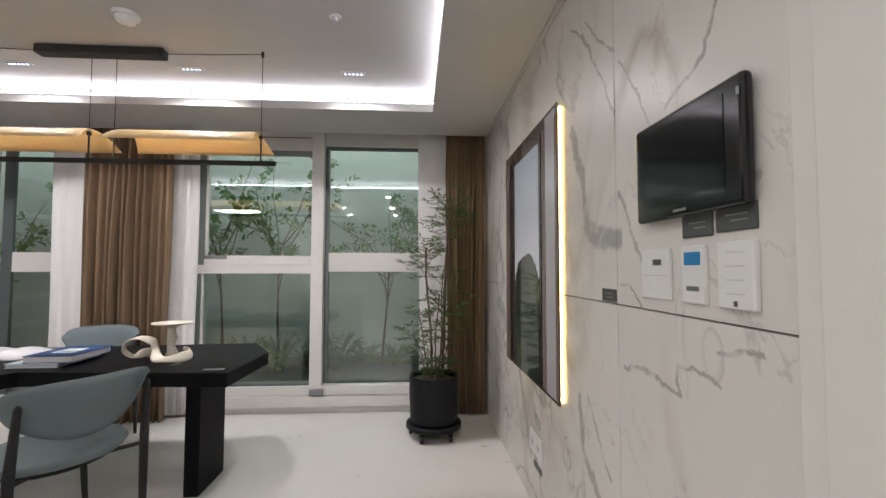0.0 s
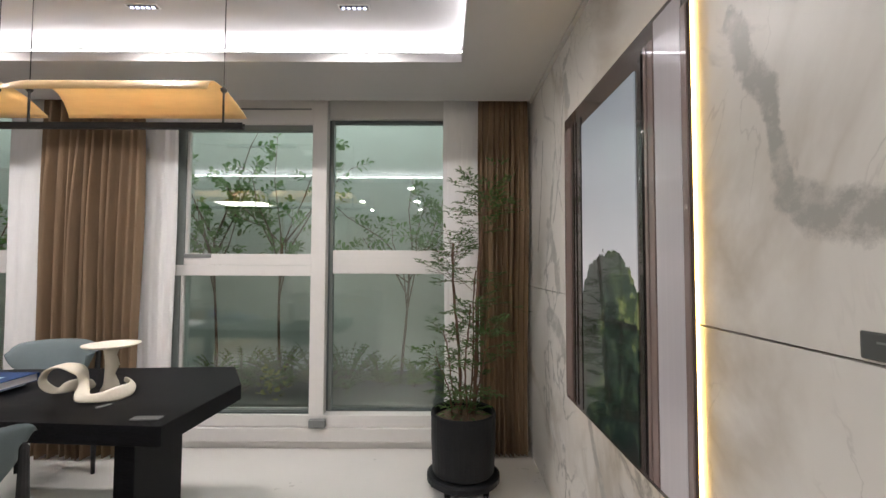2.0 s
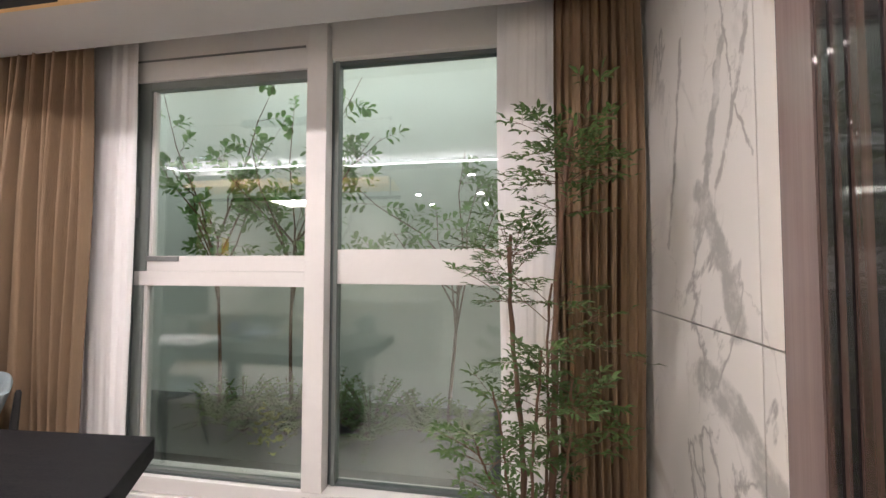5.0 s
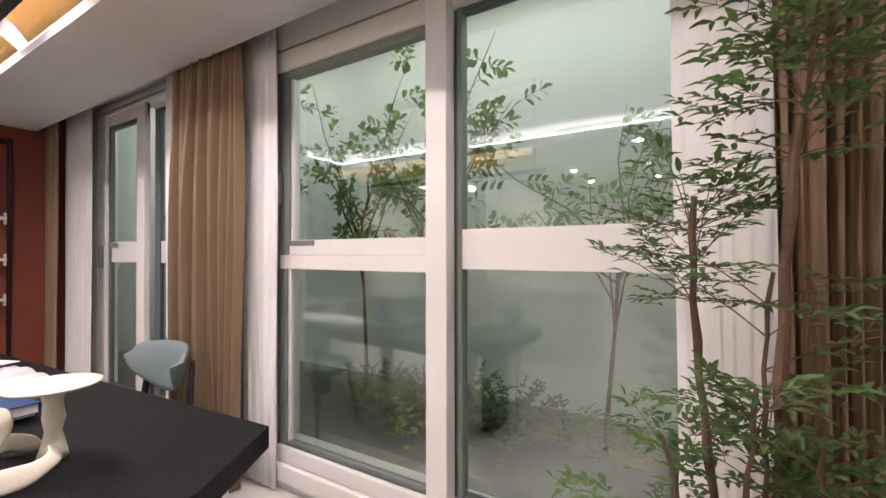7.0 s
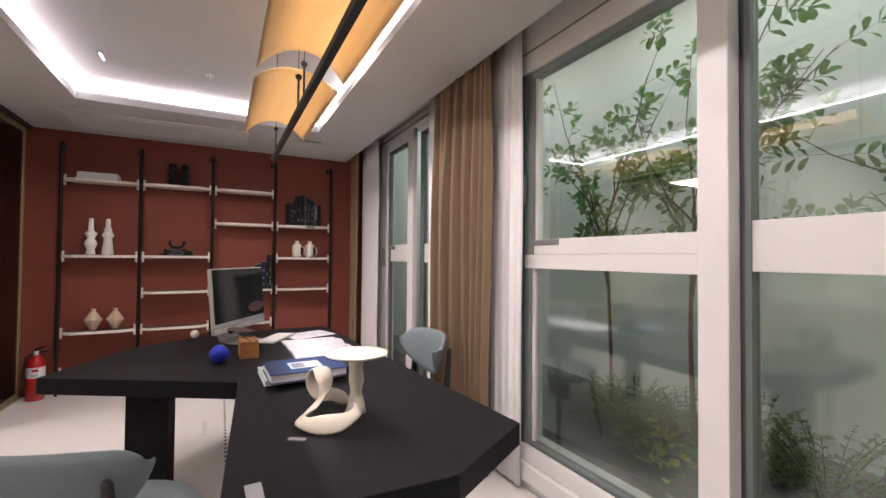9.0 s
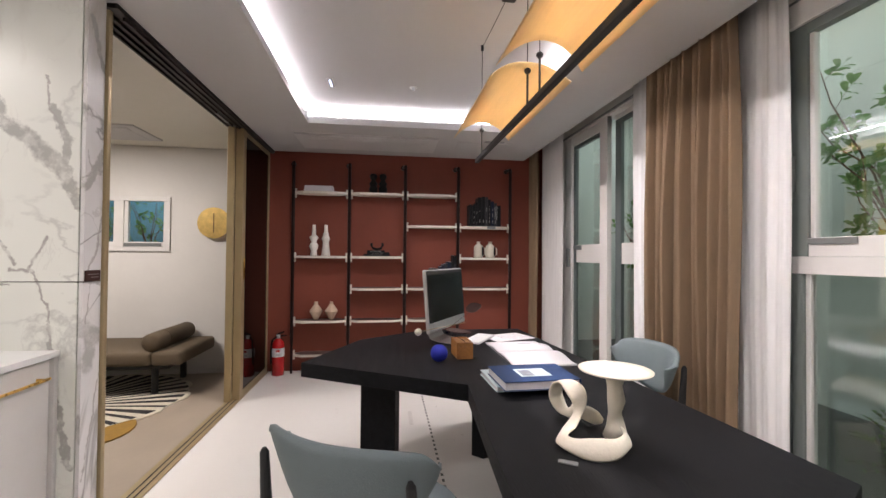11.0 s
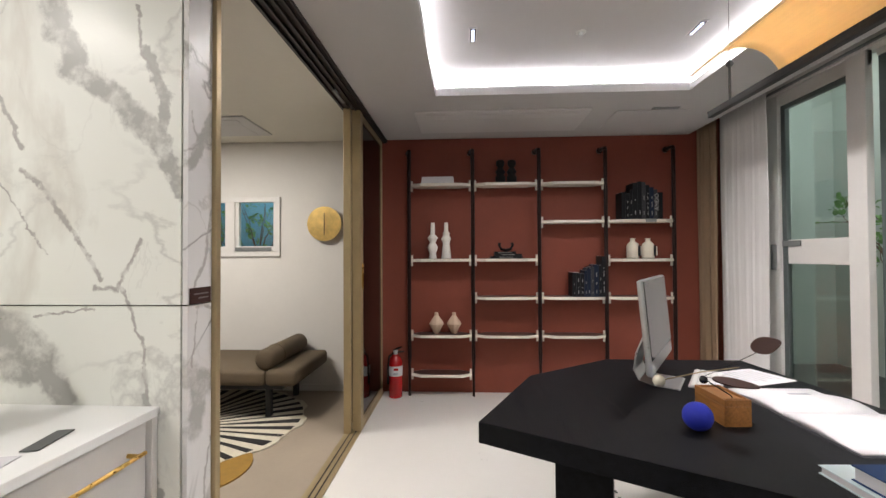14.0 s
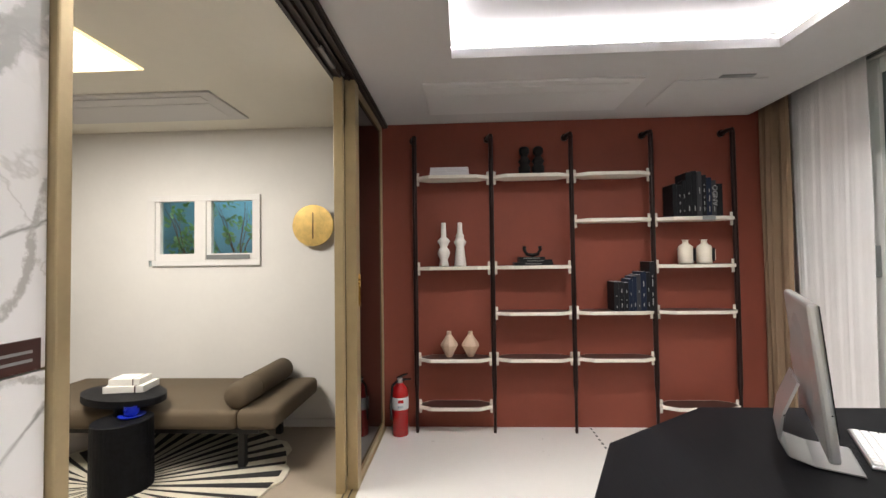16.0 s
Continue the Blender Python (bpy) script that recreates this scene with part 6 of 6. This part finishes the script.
M_PRINTBROWN = mat("printed_brown_frame", (0.085, 0.052, 0.042), 0.25, vary=0.25, scale=3, coat=0.8, stretch=(1, 18, 0.3))
M_PRINTPINK = mat("printed_mauve_frame", (0.26, 0.19, 0.175), 0.25, vary=0.12, scale=3, coat=0.8, stretch=(1, 14, 0.3))
M_PRINTDARK = mat("printed_dark_gap", (0.018, 0.015, 0.018), 0.25, vary=0.2, coat=0.8)
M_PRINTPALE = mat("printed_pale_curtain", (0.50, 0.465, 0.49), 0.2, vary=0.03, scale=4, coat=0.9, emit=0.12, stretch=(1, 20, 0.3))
part("picture_panel", box(-0.002, 0.004, -AY, AY, -AZ, AZ, 0.001), M_PRINTBROWN, art)
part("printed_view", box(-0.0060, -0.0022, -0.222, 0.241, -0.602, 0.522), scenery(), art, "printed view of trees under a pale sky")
part("printed_rail", box(-0.0082, -0.0062, -0.222, 0.241, -0.228, -0.210), M_PRINTDARK, art, "printed brown window rail")
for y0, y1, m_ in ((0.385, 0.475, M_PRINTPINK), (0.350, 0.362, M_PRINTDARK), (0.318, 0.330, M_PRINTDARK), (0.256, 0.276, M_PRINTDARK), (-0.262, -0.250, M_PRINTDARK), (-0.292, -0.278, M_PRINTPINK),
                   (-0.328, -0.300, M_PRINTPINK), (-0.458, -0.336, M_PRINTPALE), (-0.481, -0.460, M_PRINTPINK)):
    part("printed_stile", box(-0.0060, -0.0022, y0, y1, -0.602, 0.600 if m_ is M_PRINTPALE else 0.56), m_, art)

tv = thing("wall_pad_screen", "black glossy wall-mounted screen with rounded corners", "screen", (E - 0.018, 0.9835, 1.436))
part("casing", box(-0.012, 0.012, -0.1825, 0.1825, -0.122, 0.118, 0.010, seg=3), M_BLACKGLOSS, tv)
part("mount", box(0.012, 0.0175, -0.15, 0.15, -0.09, 0.09, 0.004), M_BLACKMETAL, tv)
part("screen_glass", box(-0.0135, -0.0122, -0.135, 0.155, -0.090, 0.092), M_SCREEN, tv, "dark reflective screen")
part("maker_mark", box(-0.0130, -0.0122, -0.02, 0.025, -0.111, -0.105), M_GREYMETAL, tv)
part("side_button", box(-0.0130, -0.0122, -0.175, -0.168, 0.075, 0.09), M_GREYMETAL, tv)


def wall_plate(name, label, cat, y0, y1, z0, z1, m_, depth=0.010, group=""):
    t = thing(name, label, cat, (E, (y0 + y1) / 2, (z0 + z1) / 2), 0, group)
    a, b = (y1 - y0) / 2, (z1 - z0) / 2
    part("plate", box(-depth, 0, -a, a, -b, b, 0.003), m_, t)
    return t, depth, a, b


t, d, a, b = wall_plate("wall_switch", "white wall switch with a small display", "switch", 1.062, 1.183, 1.126, 1.248, M_WHITE, group="white wall switches")
part("display_strip", box(-d - 0.0012, -d, -0.03, 0.005, 0.022, 0.036), M_GREYPLATE, t)
part("key_line", box(-d - 0.0006, -d, -0.05, 0.05, -0.004, -0.002), M_VANITY, t)
t, d, a, b = wall_plate("thermostat", "white thermostat with a lit blue display", "thermostat", 0.940, 1.016, 1.126, 1.250, M_WHITE)
part("display", box(-d - 0.0012, -d, -0.026, 0.026, 0.020, 0.048), M_SCREENBLUE, t, "blue lit display")
part("key_row", box(-d - 0.0008, -d, -0.02, 0.02, -0.035, -0.025), M_GREYMETAL, t)
t, d, a, b = wall_plate("wall_switch", "white four-key lighting panel with a small sensor", "switch", 0.808, 0.900, 1.125, 1.252, M_WHITE, 0.012, "white wall switches")
for k in range(4):
    part("key_line", box(-d - 0.0008, -d, -0.022, 0.022, -0.036 + k * 0.026, -0.034 + k * 0.026), M_VANITY, t)
part("sensor", box(-d - 0.001, -d, -0.004, 0.004, -0.058, -0.048), M_GREYPLATE, t)
for y0, y1, z0, z1, g in ((1.340, 1.434, 1.100, 1.138, 1), (0.921, 1.019, 1.268, 1.318, 2), (0.808, 0.912, 1.272, 1.322, 2), (2.12, 2.25, 0.215, 0.245, 1)):
    t, d, a, b = wall_plate("notice_plaque", "small dark grey notice plaque on the stone wall", "sign", y0, y1, z0, z1, M_GREYPLATE, 0.004, "notice plaques")
    for k in range(2):
        part("text_bar", box(-d - 0.0006, -d, -a * 0.6, a * (0.5 - 0.3 * k), 0.004 - 0.011 * k, 0.007 - 0.011 * k), M_GREYMETAL, t)
t, d, a, b = wall_plate("power_outlet", "white double power outlet low on the stone wall", "power outlet", 2.10, 2.30, 0.285, 0.385, M_WHITE, 0.010)
for yy in (-0.05, 0.05):
    part("socket", tube([(-d - 0.001, yy, 0), (-d + 0.002, yy, 0)], 0.021, 20), M_VANITY, t)
    for s in (-1, 1):
        part("socket_hole", tube([(-d - 0.0016, yy + s * 0.009, 0), (-d, yy + s * 0.009, 0)], 0.003, 8), M_BLACKGLOSS, t)
t = thing("notice_plaque", "small dark notice plaque on the grey stone pillar", "sign", (-1.992, 0.819, 1.124), 0, "notice plaques")
part("plate", box(-0.048, 0.044, 0, 0.004, -0.022, 0.022, 0.001), M_RIM, t)
for k in range(2):
    part("text_bar", box(-0.035, 0.03 - 0.02 * k, 0.0042, 0.0048, 0.003 - 0.012 * k, 0.007 - 0.012 * k), M_GREYMETAL, t)


# ---- vanity cabinet by the pillar ----
van = thing("cabinet", "pale grey lacquered cabinet with a white top and brass handle", "cabinet", (-1.34, 0.42, 0))
part("cabinet_body", box(-0.595, 0.595, -0.27, 0.285, 0.0, 0.805, 0.002), M_VANITY, van)
for i, (x0, x1) in enumerate(((-0.575, -0.005), (0.0, 0.57))):
    dr = part("drawer", box(x0, x1, 0.287, 0.305, 0.03, 0.80, 0.003), M_VANITY, van)
    part("handle", tube([(x0 + 0.02 + 0.02, 0.335, 0.735), (x1 - 0.03, 0.335, 0.735)], 0.0055, 10), M_HANDLE, dr, "long brass bar handle")
    for xx in (x0 + 0.06, x1 - 0.06):
        part("handle_post", tube([(xx, 0.305, 0.735), (xx, 0.335, 0.735)], 0.0055, 8), M_HANDLE, dr)
part("side_panel", box(-0.598, -0.578, 0.286, 0.320, 0.0, 0.806, 0.002), M_VANITY, van)
part("worktop", box(-0.599, 0.60, -0.28, 0.325, 0.8065, 0.830, 0.002), M_WHITE, van, "white stone top")
bowl = thing("vessel_planter", "white round-edged vessel with dark soil standing on the cabinet", "planter", (-1.72, 0.36, 0.8305))
part("vessel", lathe([(0.08, 0.0), (0.10, 0.008), (0.115, 0.05), (0.12, 0.115), (0.112, 0.12), (0.106, 0.10), (0.0, 0.095)], 32), M_VASEWHITE, bowl, smooth=True)
part("soil", lathe([(0.104, 0.101), (0.0, 0.106)], 24), M_SOIL, bowl)
rnd = random.Random(4)
leaf_part("foliage", [(Vector((rnd.uniform(-0.05, 0.05), rnd.uniform(-0.05, 0.05), 0.12 + rnd.uniform(0, 0.14))), Vector((rnd.uniform(-1, 1), rnd.uniform(-1, 1), rnd.uniform(-0.1, 0.8))), 0.08, 0.035) for _ in range(40)], M_LEAF2, bowl, "green oval leaves")
tg = thing("notice_card", "dark printed card lying on the cabinet", "sign", (-1.72, 0.655, 0.8305), 12)
part("card", box(-0.055, 0.055, -0.018, 0.018, 0.0, 0.003, 0.001), M_GREYPLATE, tg)
pap = thing("leaflet", "white printed leaflet lying on the cabinet", "paper", (-1.56, 0.60, 0.8305), 14)
part("sheet", box(-0.07, 0.07, -0.09, 0.09, 0.0, 0.0015), M_PAPER, pap)


# ---- bedroom ----
rug = thing("rug", "round cream rug with black sunburst stripes", "rug", (-3.86, -0.43, 0.0))
rnd = random.Random(9)
N_ = 72
bm = bmesh.new()
cx, cy = 0.08, -0.16
R = 0.78
rim = []
for k in range(N_):
    a = 2 * math.pi * k / N_
    rr_ = R * (1 + (0.035 if k % 6 < 3 else -0.01))
    rim.append((rr_ * math.cos(a), rr_ * math.sin(a)))
part("rug_base", prism(rim, 0.0, 0.012), M_RUGC, rug)
for k in range(44):
    a = 2 * math.pi * k / 44 + 0.03
    w = 0.030 + 0.012 * math.sin(k * 2.3)
    start = 0.05 if k % 3 else 0.22

    def at_(aa, dist=None):
        dx, dy = math.cos(aa), math.sin(aa)
        if dist is None:
            bq = cx * dx + cy * dy
            dist = -bq + math.sqrt(max(0.0, bq * bq - (cx * cx + cy * cy) + (R * 0.985) ** 2))
        return (cx + dx * dist, cy + dy * dist)

    part("stripe", prism([at_(a, start), at_(a - w), at_(a + w)], 0.0122, 0.0145), M_RUGB, rug, "black wedge stripe")
mr = thing("rug", "small mustard oval rug beside the striped one", "rug", (-3.22, -0.05, 0.0))
part("rug_body", prism([(0.34 * math.cos(2 * math.pi * k / 32), 0.36 * math.sin(2 * math.pi * k / 32)) for k in range(32)], 0.0, 0.010, 0.002), M_MUSTARD, mr)

bed = thing("daybed", "olive-brown upholstered daybed on black legs against the white wall", "daybed", (-4.19, -0.52, 0.0))
part("mattress", box(-0.45, 0.29, -0.98, 0.60, 0.27, 0.385, 0.035, seg=4), M_SOFA, bed, smooth=True)
part("raised_end", box(-0.45, 0.29, 0.60, 0.84, 0.27, 0.39, 0.035, seg=4), M_SOFA, bed, smooth=True)
part("bed_frame", box(-0.40, 0.24, -0.92, 0.72, 0.235, 0.27, 0.004), M_BLACKMETAL, bed)
for x_, y_ in ((-0.36, 0.58), (0.16, 0.58), (-0.36, -0.85), (0.16, -0.85)):
    part("leg", box(x_ - 0.022, x_ + 0.022, y_ - 0.022, y_ + 0.022, 0.0, 0.235, 0.004), M_BLACKMETAL, bed)
bol = part("bolster", tube([(-0.43, 0.585, 0.46), (-0.41, 0.585, 0.46), (0.24, 0.585, 0.46), (0.26, 0.585, 0.46)], [0.055, 0.078, 0.078, 0.055], 24), M_SOFA, bed, "olive-brown cylindrical bolster", True)
part("bolster_strap", tube([(0.06, 0.585 + 0.0795 * math.cos(a_), 0.46 + 0.0795 * math.sin(a_)) for a_ in [math.pi * 2 * k / 24 for k in range(25)]], 0.004, 6), M_SOFA, bol)

st = thing("side_table", "black drum side table with an offset oval top", "side table", (-3.77, -0.49, 0.0))
part("drum", lathe([(0.146, 0.0), (0.150, 0.006), (0.148, 0.30), (0.146, 0.385), (0.140, 0.39), (0.0, 0.39)], 40), M_BLACKWOOD, st, smooth=False)
oval = [(0.30 * math.cos(2 * math.pi * k / 40), 0.17 * math.sin(2 * math.pi * k / 40)) for k in range(40)]
tp = part("upper_top", prism(oval, 0.44, 0.482, 0.006), M_BLACKWOOD, st)
tp.matrix_basis = pose(-0.19, -0.15, 0, 0, 0, 70)
part("spacer", lathe([(0.05, 0.385), (0.05, 0.445)], 20, at=(-0.07, -0.05)), M_BLACKWOOD, st)
for k, (s, z, off) in enumerate(((0.115, 0.4825, 0.0), (0.088, 0.523, 0.01))):
    b = thing("white_box", "white ribbon-tied box stacked on the black side table", "box", (-4.01 + off, -0.63, z), 8, "white boxes")
    part("box_body", box(-s * 0.75, s * 0.75, -s, s, 0.0, 0.040, 0.003), M_VASEWHITE, b)
    part("box_band", box(-s * 0.76, s * 0.76, s * 0.55, s * 0.62, 0.001, 0.0405), M_RIM, b, "narrow dark ribbon")
cup = thing("cup_and_saucer", "cobalt blue cup on a saucer on the side table", "cup", (-3.80, -0.46, 0.3905))
part("saucer", lathe([(0.03, 0.0), (0.065, 0.008), (0.068, 0.012), (0.03, 0.006), (0.0, 0.006)], 28), M_BLUECUP, cup)
part("cup_body", lathe([(0.022, 0.006), (0.034, 0.02), (0.038, 0.065), (0.035, 0.065), (0.030, 0.02), (0.0, 0.012)], 24), M_BLUECUP, cup)
part("cup_handle", tube([(0.036, 0.0, 0.055), (0.058, 0.0, 0.05), (0.056, 0.0, 0.025), (0.034, 0.0, 0.022)], 0.005, 8), M_BLUECUP, cup)
disc = thing("wall_disc_lamp", "round brushed gold disc wall lamp with a centre slit", "wall lamp", (RED_X, 0.29, 1.53))
part("disc", tube([(0.050, 0, 0), (0.056, 0, 0)], 0.158, 48), M_GOLD, disc)
part("mount", tube([(0.0, 0, 0), (0.05, 0, 0)], 0.04, 20), M_GOLD, disc)
part("slit", box(0.0562, 0.0585, -0.004, 0.004, -0.10, 0.10), M_RIM, disc, "dark centre slit")
shb = thing("wall_shelf", "small dark wall shelf in the bedroom", "shelf", (RED_X, -1.95, 0.74))
part("shelf_board", box(0.0, 0.20, -0.25, 0.25, 0.0, 0.03, 0.003), M_BLACKWOOD, shb)
